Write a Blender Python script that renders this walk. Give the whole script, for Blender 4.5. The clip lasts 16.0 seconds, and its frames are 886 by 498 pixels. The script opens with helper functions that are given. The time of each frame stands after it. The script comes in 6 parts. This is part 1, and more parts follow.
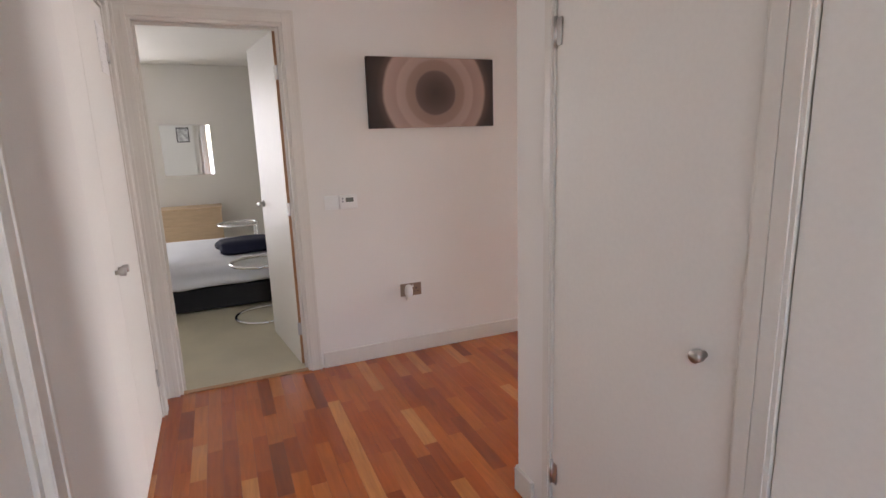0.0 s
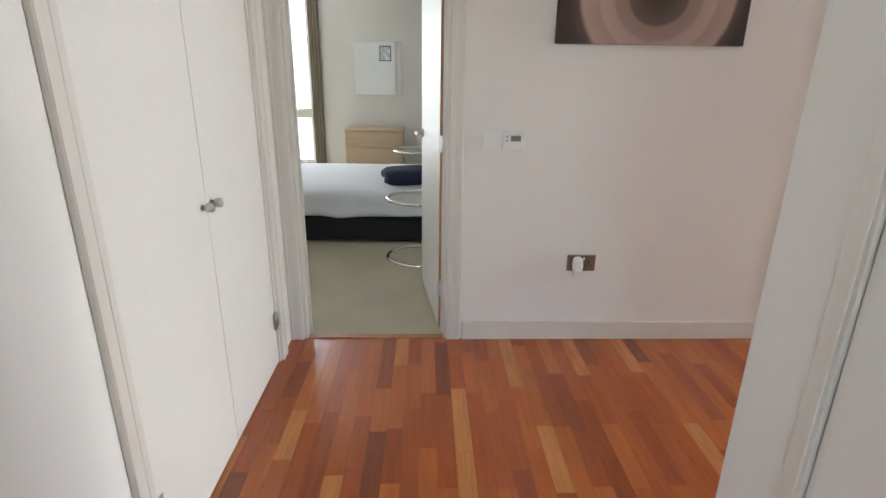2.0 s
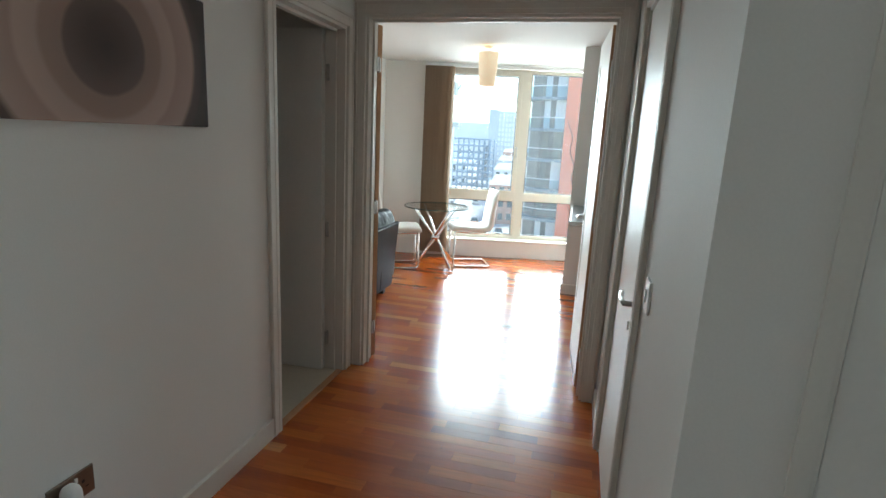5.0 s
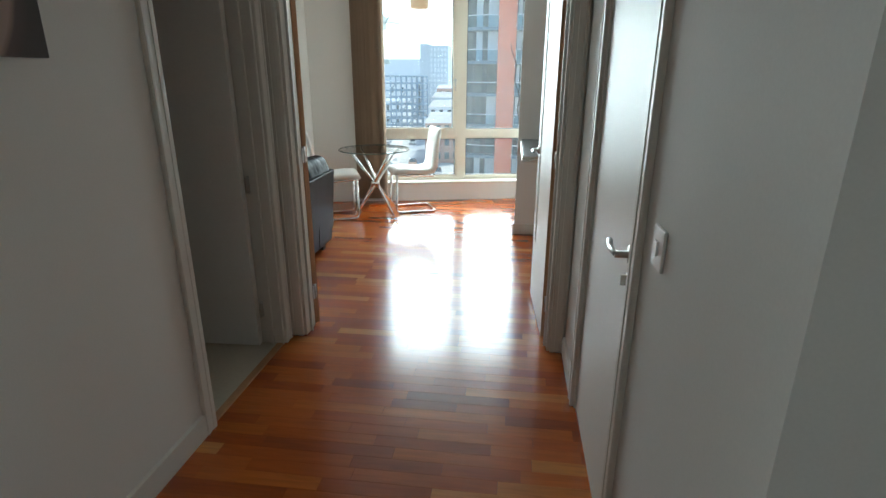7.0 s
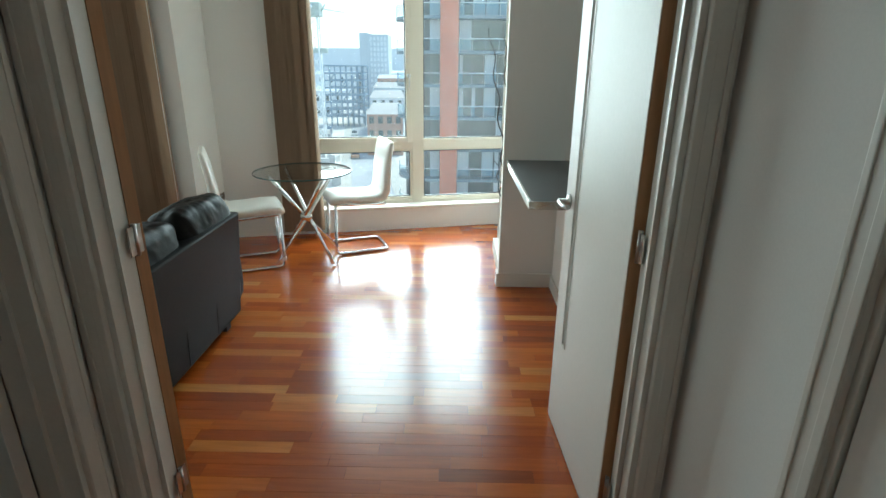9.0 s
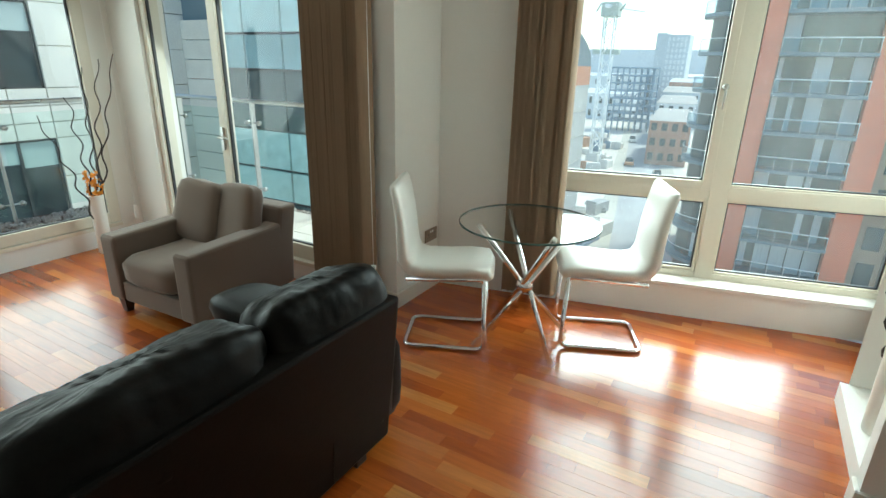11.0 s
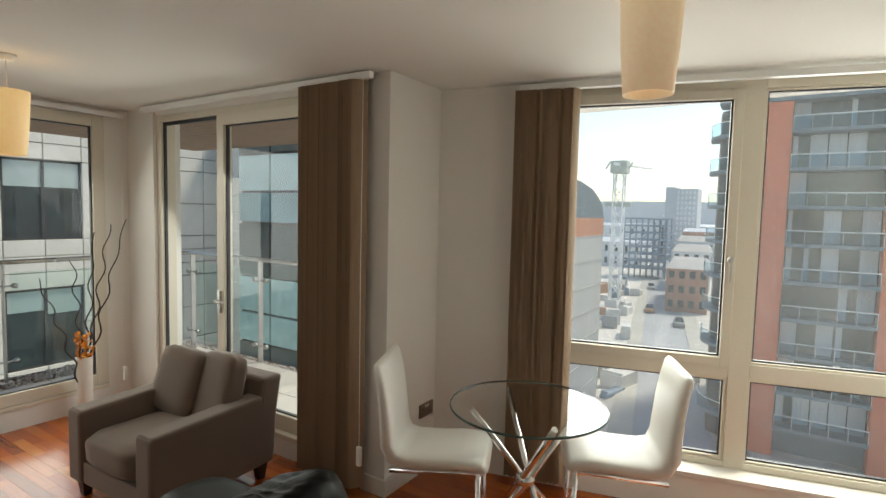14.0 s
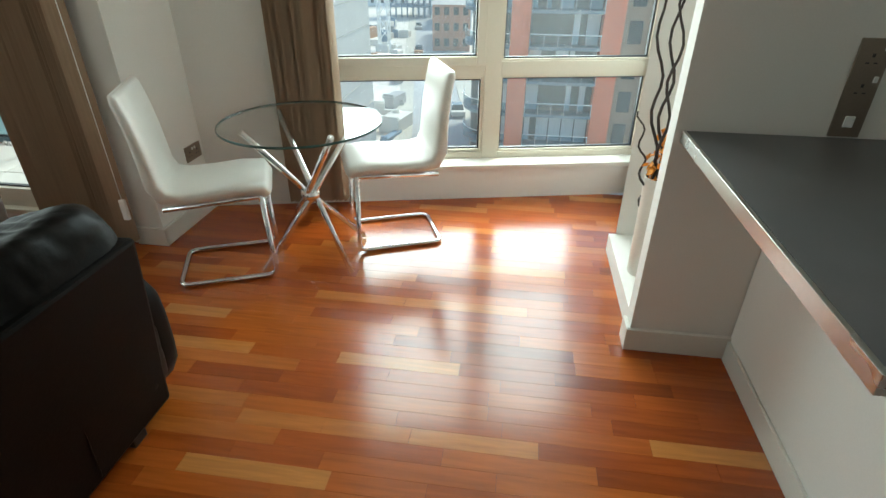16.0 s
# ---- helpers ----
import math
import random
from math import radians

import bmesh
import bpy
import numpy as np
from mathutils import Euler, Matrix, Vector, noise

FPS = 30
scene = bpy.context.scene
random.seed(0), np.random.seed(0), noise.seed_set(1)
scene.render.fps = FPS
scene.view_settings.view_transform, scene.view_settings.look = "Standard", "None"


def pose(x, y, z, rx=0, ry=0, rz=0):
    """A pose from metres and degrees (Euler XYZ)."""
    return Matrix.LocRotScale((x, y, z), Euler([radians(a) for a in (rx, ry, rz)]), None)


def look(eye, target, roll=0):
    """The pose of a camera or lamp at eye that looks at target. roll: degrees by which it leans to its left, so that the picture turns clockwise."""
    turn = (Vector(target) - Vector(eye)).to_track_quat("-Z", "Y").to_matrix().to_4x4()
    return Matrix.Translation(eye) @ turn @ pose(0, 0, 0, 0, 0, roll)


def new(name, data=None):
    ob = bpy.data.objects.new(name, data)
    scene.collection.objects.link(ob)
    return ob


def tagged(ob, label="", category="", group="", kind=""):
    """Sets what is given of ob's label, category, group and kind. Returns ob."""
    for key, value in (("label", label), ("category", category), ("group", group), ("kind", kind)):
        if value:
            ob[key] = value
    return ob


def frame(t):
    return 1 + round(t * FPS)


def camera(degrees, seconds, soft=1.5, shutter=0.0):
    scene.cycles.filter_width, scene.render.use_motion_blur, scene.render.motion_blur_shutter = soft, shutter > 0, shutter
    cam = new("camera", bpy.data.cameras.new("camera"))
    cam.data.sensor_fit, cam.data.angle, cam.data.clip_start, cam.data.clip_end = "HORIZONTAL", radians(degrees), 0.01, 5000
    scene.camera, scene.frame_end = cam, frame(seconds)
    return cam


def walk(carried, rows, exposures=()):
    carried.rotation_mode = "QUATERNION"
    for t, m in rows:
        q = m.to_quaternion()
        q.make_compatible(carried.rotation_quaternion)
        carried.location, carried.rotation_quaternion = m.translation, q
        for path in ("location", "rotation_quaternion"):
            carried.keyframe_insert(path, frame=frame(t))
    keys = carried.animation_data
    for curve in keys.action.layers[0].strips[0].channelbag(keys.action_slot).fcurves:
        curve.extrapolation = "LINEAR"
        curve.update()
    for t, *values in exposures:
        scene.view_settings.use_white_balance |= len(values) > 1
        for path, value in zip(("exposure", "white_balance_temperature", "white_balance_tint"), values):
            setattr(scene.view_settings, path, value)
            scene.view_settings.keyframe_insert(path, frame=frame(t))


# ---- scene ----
cam = camera(80.0, 16.0)
PATH = [
    (0, (3.226, 0.553, 1.413), (1.421, 1.31, 1.004), -1.9),
    (0.5, (3.185, 0.716, 1.399), (1.306, 1.111, 0.839), -1.3),
    (1, (3.042, 0.782, 1.386), (1.146, 0.985, 0.783), -0.3),
    (1.5, (2.819, 0.829, 1.382), (0.923, 0.958, 0.758), 0.8),
    (2, (2.537, 0.866, 1.371), (0.645, 0.928, 0.726), 0.8),
    (2.5, (2.251, 0.868, 1.385), (0.375, 1.008, 0.708), 0.5),
    (3, (1.83, 0.813, 1.41), (0.155, 1.478, 0.533), 2.2),
    (3.5, (1.55, 0.816, 1.455), (0.268, 1.966, 0.44), 5.2),
    (4, (1.515, 0.78, 1.425), (0.512, 2.26, 0.545), 4.0),
    (4.5, (1.407, 0.674, 1.457), (0.716, 2.456, 0.87), 3.9),
    (4.7, (1.375, 0.608, 1.498), (0.795, 2.475, 1.075), 4.0),
    (6.8, (1.254, 0.824, 1.455), (0.989, 2.714, 0.857), 0.5),
    (7, (1.233, 0.975, 1.448), (0.99, 2.858, 0.822), 0.2),
    (7.5, (1.16, 1.324, 1.47), (0.994, 3.213, 0.835), -0.2),
    (8, (1.02, 1.696, 1.47), (0.955, 3.588, 0.825), 0.3),
    (8.2, (0.995, 1.829, 1.472), (0.969, 3.72, 0.823), 0.4),
    (10.3, (0.898, 3.476, 1.512), (0.643, 5.339, 0.829), 1.2),
    (10.5, (0.859, 3.621, 1.516), (0.43, 5.449, 0.827), 1.1),
    (11, (0.739, 3.887, 1.489), (-0.202, 5.521, 0.822), 1.2),
    (11.5, (0.67, 4.062, 1.457), (-0.743, 5.312, 0.792), 1.8),
    (12, (0.664, 4.155, 1.444), (-0.997, 5.094, 0.850), 1.0),
    (12.5, (0.691, 4.149, 1.516), (-1.05, 5.062, 1.16), 0.7),
    (13, (0.703, 4.111, 1.57), (-1.010, 5.134, 1.445), 1.1),
    (13.5, (0.718, 4.137, 1.591), (-0.781, 5.458, 1.508), 1.3),
    (14, (0.758, 4.13, 1.612), (-0.315, 5.82, 1.472), 1.3),
    (14.5, (0.798, 4.098, 1.617), (0.178, 5.982, 1.364), 1.1),
    (15, (0.79, 4.115, 1.605), (0.445, 6.015, 1.095), 0.6),
    (15.5, (0.805, 4.13, 1.495), (0.560, 5.950, 0.70), 0.1),
    (16, (0.785, 4.15, 1.405), (0.539, 5.868, 0.411), 0.3),
]
EXPOSURE = [
    (0.0, 2.6, 6800, 20),
    (1.5, 2.75, 6500, 14),
    (2.5, 2.8, 6250, 6),
    (3.3, 2.75, 6200, 9),
    (3.9, 2.5, 6000, 6),
    (4.7, 1.72, 5900, -3),
    (6.8, 1.2, 5900, -6),
    (8.2, 1.05, 5900, -8),
    (10.3, 1.05, 5700, -16),
    (11.0, 1.0, 6200, -12),
    (12.0, 0.82, 7400, 4),
    (13.0, 0.92, 7600, 7),
    (14.5, 0.32, 7000, -1),
    (16.0, 0.9, 6300, -9),
]
walk(cam, [(t, look(eye, target, roll)) for t, eye, target, roll in PATH], EXPOSURE)

# ---- light ----
world = bpy.data.worlds.new("sky")
scene.world = world
world.use_nodes = True
wn = world.node_tree
sky = wn.nodes.new("ShaderNodeTexSky")
sky.sky_type = 'NISHITA'
sky.sun_disc = False
sky.sun_elevation = radians(52)
sky.sun_rotation = radians(29)
sky.air_density = 1.0
sky.dust_density = 0.8
sky.ozone_density = 1.0
wn.nodes["Background"].inputs["Strength"].default_value = 0.15
wn.links.new(sky.outputs["Color"], wn.nodes["Background"].inputs["Color"])

sun = new("sun", bpy.data.lights.new("sun", 'SUN'))
sun.data.energy, sun.data.angle, sun.data.color = 2.0, radians(10), (1.0, 0.96, 0.9)
sun.matrix_world = look((13, 29, 40), (0, 6, 0))


def window_light(name, eye, target, w, h, watts, color=(0.93, 0.97, 1.0), spread=180.0):
    """Sky light standing in an opening."""
    ob = new(name, bpy.data.lights.new(name, 'AREA'))
    ob.data.shape, ob.data.size, ob.data.size_y = 'RECTANGLE', w, h
    ob.data.energy, ob.data.color = watts, color
    ob.data.spread = math.radians(spread)
    ob.matrix_world = look(eye, target)
    return ob


window_light("daylight_dining", (0.13, 7.70, 1.38), (0.55, 5.8, 0.80), 2.4, 2.1, 48, spread=128.0)
window_light("daylight_terrace", (-4.05, 5.1, 1.35), (-2.5, 5.1, 0.2), 2.2, 2.0, 21, spread=150.0)
window_light("daylight_balcony", (-2.3, 6.85, 1.35), (-2.1, 5.4, 0.2), 1.9, 1.9, 13)
window_light("daylight_bedroom", (-4.84, -1.07, 1.25), (-1.0, 0.1, 0.6), 0.9, 2.0, 11)
# added fill light: no window is known at this end of the corridor
window_light("fill_light_entrance", (4.92, 0.90, 1.35), (0.0, 1.15, 1.0), 1.1, 1.7, 0.45, spread=120.0)


# ---- materials ----
def ramp(nt, a, b, lo=0.35, hi=0.65):
    r = nt.nodes.new("ShaderNodeValToRGB")
    r.color_ramp.elements[0].position, r.color_ramp.elements[0].color = lo, (*a, 1)
    r.color_ramp.elements[1].position, r.color_ramp.elements[1].color = hi, (*b, 1)
    return r


def surface(name, base, rough=0.6, metal=0.0, vary=0.08, big=1.5, fine=60.0, bump=0.15, depth=0.002, stretch=(1, 1, 1), coat=0.0, sheen=0.0, gloss=0.5):
    """A surface with soft patches, fine grain, uneven gloss and fine relief, in metres."""
    m = bpy.data.materials.new(name)
    m.use_nodes = True
    nt = m.node_tree
    b = nt.nodes["Principled BSDF"]
    co = nt.nodes.new("ShaderNodeTexCoord")
    mp = nt.nodes.new("ShaderNodeMapping")
    mp.inputs["Scale"].default_value = stretch
    nt.links.new(co.outputs["Object"], mp.inputs["Vector"])
    n1, n2 = nt.nodes.new("ShaderNodeTexNoise"), nt.nodes.new("ShaderNodeTexNoise")
    n1.inputs["Scale"].default_value, n2.inputs["Scale"].default_value = big, fine
    n1.inputs["Detail"].default_value = 4
    n2.inputs["Detail"].default_value = 6
    for n in (n1, n2):
        nt.links.new(mp.outputs["Vector"], n.inputs["Vector"])
    lo = tuple(c * (1 - vary) for c in base)
    hi = tuple(min(1, c * (1 + vary)) for c in base)
    r = ramp(nt, lo, hi)
    mix = nt.nodes.new("ShaderNodeMath")
    mix.operation = 'MULTIPLY_ADD'
    mix.inputs[1].default_value = 0.45
    nt.links.new(n2.outputs["Fac"], mix.inputs[0])
    half = nt.nodes.new("ShaderNodeMath")
    half.operation = 'MULTIPLY'
    half.inputs[1].default_value = 0.55
    nt.links.new(n1.outputs["Fac"], half.inputs[0])
    nt.links.new(half.outputs[0], mix.inputs[2])
    nt.links.new(mix.outputs[0], r.inputs["Fac"])
    nt.links.new(r.outputs["Color"], b.inputs["Base Color"])
    rr = nt.nodes.new("ShaderNodeMapRange")
    rr.inputs["To Min"].default_value, rr.inputs["To Max"].default_value = max(0.02, rough * 0.85), min(1, rough * 1.15)
    nt.links.new(n1.outputs["Fac"], rr.inputs["Value"])
    nt.links.new(rr.outputs["Result"], b.inputs["Roughness"])
    b.inputs["Metallic"].default_value = metal
    b.inputs["Coat Weight"].default_value = coat
    b.inputs["Specular IOR Level"].default_value = gloss
    b.inputs["Sheen Weight"].default_value = sheen
    if bump:
        bp = nt.nodes.new("ShaderNodeBump")
        bp.inputs["Strength"].default_value, bp.inputs["Distance"].default_value = bump, depth
        nt.links.new(n2.outputs["Fac"], bp.inputs["Height"])
        nt.links.new(bp.outputs["Normal"], b.inputs["Normal"])
    return m


def strip_wood(name, source):
    """Lacquered cherry strips, each with its own tone. source: 'object' or 'island'."""
    m = bpy.data.materials.new(name)
    m.use_nodes = True
    nt = m.node_tree
    b = nt.nodes["Principled BSDF"]
    if source == 'object':
        rnd = nt.nodes.new("ShaderNodeObjectInfo").outputs["Random"]
    else:
        rnd = nt.nodes.new("ShaderNodeNewGeometry").outputs["Random Per Island"]
    tone = nt.nodes.new("ShaderNodeValToRGB")
    e = tone.color_ramp.elements
    e[0].position, e[0].color = 0.0, (0.20, 0.045, 0.009, 1)
    e[1].position, e[1].color = 1.0, (0.52, 0.205, 0.050, 1)
    for p, c in ((0.12, (0.28, 0.056, 0.008)), (0.5, (0.37, 0.079, 0.011)), (0.85, (0.44, 0.114, 0.017))):
        x = e.new(p)
        x.color = (*c, 1)
    nt.links.new(rnd, tone.inputs["Fac"])
    geo = nt.nodes.new("ShaderNodeNewGeometry")
    shift = nt.nodes.new("ShaderNodeVectorMath")
    shift.operation = 'ADD'
    off = nt.nodes.new("ShaderNodeCombineXYZ")
    big = nt.nodes.new("ShaderNodeMath")
    big.operation = 'MULTIPLY'
    big.inputs[1].default_value = 37.0
    nt.links.new(rnd, big.inputs[0])
    nt.links.new(big.outputs[0], off.inputs["X"])
    nt.links.new(big.outputs[0], off.inputs["Z"])
    nt.links.new(geo.outputs["Position"], shift.inputs[0])
    nt.links.new(off.outputs[0], shift.inputs[1])
    mp = nt.nodes.new("ShaderNodeMapping")
    mp.inputs["Scale"].default_value = (2.2, 26.0, 1.0)
    nt.links.new(shift.outputs[0], mp.inputs["Vector"])
    grain = nt.nodes.new("ShaderNodeTexNoise")
    grain.inputs["Scale"].default_value, grain.inputs["Detail"].default_value, grain.inputs["Distortion"].default_value = 2.0, 8.0, 0.6
    nt.links.new(mp.outputs[0], grain.inputs["Vector"])
    gr = nt.nodes.new("ShaderNodeMapRange")
    gr.inputs["From Min"].default_value, gr.inputs["From Max"].default_value = 0.3, 0.7
    gr.inputs["To Min"].default_value, gr.inputs["To Max"].default_value = 0.84, 1.14
    nt.links.new(grain.outputs["Fac"], gr.inputs["Value"])
    mul = nt.nodes.new("ShaderNodeVectorMath")
    mul.operation = 'SCALE'
    nt.links.new(tone.outputs["Color"], mul.inputs[0])
    nt.links.new(gr.outputs["Result"], mul.inputs["Scale"])
    nt.links.new(mul.outputs[0], b.inputs["Base Color"])
    wear = nt.nodes.new("ShaderNodeTexNoise")
    wear.inputs["Scale"].default_value, wear.inputs["Detail"].default_value = 3.0, 6.0
    nt.links.new(geo.outputs["Position"], wear.inputs["Vector"])
    wr = nt.nodes.new("ShaderNodeMapRange")
    wr.inputs["To Min"].default_value, wr.inputs["To Max"].default_value = 0.16, 0.28
    nt.links.new(wear.outputs["Fac"], wr.inputs["Value"])
    nt.links.new(wr.outputs["Result"], b.inputs["Roughness"])
    bp = nt.nodes.new("ShaderNodeBump")
    b.inputs["Coat Weight"].default_value, b.inputs["Coat Roughness"].default_value = 0.40, 0.15
    b.inputs["Specular IOR Level"].default_value = 0.4
    bp.inputs["Strength"].default_value, bp.inputs["Distance"].default_value = 0.05, 0.001
    nt.links.new(grain.outputs["Fac"], bp.inputs["Height"])
    nt.links.new(bp.outputs["Normal"], b.inputs["Normal"])
    return m


def glass_material(name, tint=(1, 1, 1), rough=0.0, veil=0.0):
    """Thin pane: mostly clear, with mirror gloss by Fresnel."""
    m = bpy.data.materials.new(name)
    m.use_nodes = True
    nt = m.node_tree
    nt.nodes.remove(nt.nodes["Principled BSDF"])
    out = nt.nodes["Material Output"]
    clear = nt.nodes.new("ShaderNodeBsdfTransparent")
    clear.inputs["Color"].default_value = (*tint, 1)
    gloss = nt.nodes.new("ShaderNodeBsdfGlossy")
    gloss.inputs["Roughness"].default_value = rough
    lw = nt.nodes.new("ShaderNodeLayerWeight")
    lw.inputs["Blend"].default_value = 0.5
    pw = nt.nodes.new("ShaderNodeMath")
    pw.operation = 'POWER'
    pw.inputs[1].default_value = 4.0
    sc = nt.nodes.new("ShaderNodeMath")
    sc.operation = 'MULTIPLY_ADD'
    sc.inputs[1].default_value, sc.inputs[2].default_value = 0.7, 0.03
    mix = nt.nodes.new("ShaderNodeMixShader")
    nt.links.new(lw.outputs["Facing"], pw.inputs[0])
    nt.links.new(pw.outputs[0], sc.inputs[0])
    nt.links.new(sc.outputs[0], mix.inputs["Fac"])
    nt.links.new(clear.outputs[0], mix.inputs[1])
    nt.links.new(gloss.outputs[0], mix.inputs[2])
    nt.links.new(mix.outputs[0], out.inputs["Surface"])
    if veil:
        # thin uneven translucent film: painted haze that whitens the view behind the pane
        film = nt.nodes.new("ShaderNodeBsdfTranslucent")
        film.inputs["Color"].default_value = (0.9, 0.93, 0.95, 1)
        spots = nt.nodes.new("ShaderNodeTexNoise")
        spots.inputs["Scale"].default_value, spots.inputs["Detail"].default_value = 2.5, 6.0
        amount = nt.nodes.new("ShaderNodeMapRange")
        amount.inputs["To Min"].default_value, amount.inputs["To Max"].default_value = veil * 0.5, veil * 1.5
        over = nt.nodes.new("ShaderNodeMixShader")
        nt.links.new(spots.outputs["Fac"], amount.inputs["Value"])
        nt.links.new(amount.outputs["Result"], over.inputs["Fac"])
        nt.links.new(mix.outputs[0], over.inputs[1])
        nt.links.new(film.outputs[0], over.inputs[2])
        nt.links.new(over.outputs[0], out.inputs["Surface"])
    return m


def lamp_material(name, color, strength, base=(0.9, 0.8, 0.6)):
    m = surface(name, base, 0.8)
    b = m.node_tree.nodes["Principled BSDF"]
    b.inputs["Emission Color"].default_value = (*color, 1)
    b.inputs["Emission Strength"].default_value = strength
    return m


M_WALL = surface("wall_paint", (0.78, 0.76, 0.72), 0.75, vary=0.03, big=1.1, fine=180, bump=0.12, depth=0.0008)
M_CEIL = surface("ceiling_paint", (0.82, 0.80, 0.76), 0.8, vary=0.02, big=0.8, fine=150, bump=0.08, depth=0.0008)
M_TRIM = surface("trim_paint", (0.70, 0.67, 0.61), 0.38, vary=0.03, big=2.0, fine=90, bump=0.06, depth=0.0006)
M_DOOR = surface("door_paint", (0.78, 0.76, 0.71), 0.42, vary=0.025, big=1.6, fine=70, bump=0.05, depth=0.0006, gloss=0.32)
M_EDGE = surface("door_edge_wood", (0.42, 0.22, 0.10), 0.5, vary=0.2, big=6, fine=60, stretch=(1, 1, 0.1))
M_CARPET = surface("carpet", (0.53, 0.48, 0.34), 0.95, vary=0.16, big=2.2, fine=320, bump=0.6, depth=0.004, sheen=0.2)
M_VINYL = surface("vinyl", (0.55, 0.50, 0.40), 0.5, vary=0.06, big=2.0, fine=60)
M_STRIP = strip_wood("cherry_strip", 'object')
M_STRIPS = strip_wood("cherry_strips", 'island')
M_JOINT = surface("floor_joint", (0.06, 0.025, 0.012), 0.7)
M_CHROME = surface("chrome", (0.80, 0.80, 0.80), 0.09, 1.0, vary=0.03, bump=0)
M_STEEL = surface("brushed_steel", (0.52, 0.51, 0.49), 0.3, 1.0, vary=0.06, fine=120, stretch=(1, 1, 12), bump=0.05)
M_BRASSY = surface("bronze_plate", (0.33, 0.27, 0.22), 0.35, 1.0, vary=0.06, fine=150, bump=0.04)
M_FRAME = surface("window_frame_paint", (0.68, 0.63, 0.53), 0.4, vary=0.03, big=2, fine=80, bump=0.04)
M_GASKET = surface("rubber_gasket", (0.03, 0.03, 0.035), 0.5)
M_GLASS = glass_material("window_glass")
# film on the dining panes stands in for haze and glare
M_VEILED_GLASS = glass_material("veiled_window_glass", veil=0.015)
M_TABLE_GLASS = glass_material("table_glass", (0.97, 0.985, 0.98))
M_WHITE = surface("white_plastic", (0.82, 0.82, 0.80), 0.35, vary=0.02, bump=0.03)
M_DARK = surface("dark_plastic", (0.05, 0.045, 0.045), 0.4)
M_MIRROR = surface("mirror_silver", (0.88, 0.90, 0.89), 0.02, 1.0, vary=0.005, bump=0)


# ---- builders ----
def box(bm, x0, x1, y0, y1, z0, z1, bevel=0.0, m=None, seg=2):
    g = bmesh.new()
    bmesh.ops.create_cube(g, size=1.0)
    bmesh.ops.transform(g, matrix=Matrix.LocRotScale(((x0 + x1) / 2, (y0 + y1) / 2, (z0 + z1) / 2), None, (abs(x1 - x0), abs(y1 - y0), abs(z1 - z0))), verts=g.verts)
    if bevel:
        bmesh.ops.bevel(g, geom=g.edges[:], offset=bevel, segments=seg, profile=0.6, affect='EDGES')
    return absorb(bm, g, m)


def absorb(bm, g, m=None):
    """Adds the bmesh g, moved by m, to bm."""
    if m is not None:
        bmesh.ops.transform(g, matrix=m, verts=g.verts)
    me = bpy.data.meshes.new("scrap")
    g.to_mesh(me)
    g.free()
    bm.from_mesh(me)
    bpy.data.meshes.remove(me)
    return bm


def tube(bm, points, r, sides=10, closed=False, taper=None):
    """A round bar along points."""
    pts = [Vector(p) for p in points]
    n = len(pts)
    rings = []
    prev = None
    for i, p in enumerate(pts):
        a = pts[(i - 1) % n] if closed or i else p
        c = pts[(i + 1) % n] if closed or i < n - 1 else p
        d = (c - a).normalized()
        if prev is None:
            u = d.orthogonal().normalized()
        else:
            u = (prev - d * prev.dot(d)).normalized()
        prev = u
        v = d.cross(u)
        rr = r * (taper[i] if taper else 1)
        rings.append([bm.verts.new(p + rr * (math.cos(2 * math.pi * k / sides) * u + math.sin(2 * math.pi * k / sides) * v)) for k in range(sides)])
    for i in range(n if closed else n - 1):
        a, b = rings[i], rings[(i + 1) % n]
        for k in range(sides):
            f = bm.faces.new((a[k], a[(k + 1) % sides], b[(k + 1) % sides], b[k]))
            f.smooth = True
    if not closed:
        bm.faces.new(rings[0][::-1])
        bm.faces.new(rings[-1])
    return bm


def rounded(points, radius, steps=5):
    """The path points with its inner corners rounded."""
    pts = [Vector(p) for p in points]
    out = [pts[0]]
    for a, b, c in zip(pts, pts[1:], pts[2:]):
        p, q = b + (a - b).normalized() * radius, b + (c - b).normalized() * radius
        for k in range(steps + 1):
            s = k / steps
            out.append(p * (1 - s) ** 2 + b * 2 * s * (1 - s) + q * s * s)
    return out + [pts[-1]]


def lathe(bm, profile, sides=24, m=None, caps=True):
    """A turned shape from (radius, height) pairs."""
    g = bmesh.new()
    rings = [[g.verts.new((r * math.cos(2 * math.pi * k / sides), r * math.sin(2 * math.pi * k / sides), z)) for k in range(sides)] for r, z in profile]
    for a, b in zip(rings, rings[1:]):
        for k in range(sides):
            g.faces.new((a[k], a[(k + 1) % sides], b[(k + 1) % sides], b[k])).smooth = True
    if caps and profile[0][0] > 1e-4:
        g.faces.new(rings[0][::-1])
    if caps and profile[-1][0] > 1e-4:
        g.faces.new(rings[-1])
    bmesh.ops.remove_doubles(g, verts=g.verts, dist=1e-5)
    g.normal_update()
    for q in g.faces:
        if abs(q.normal.z) > 0.999:
            q.smooth = False
    return absorb(bm, g, m)


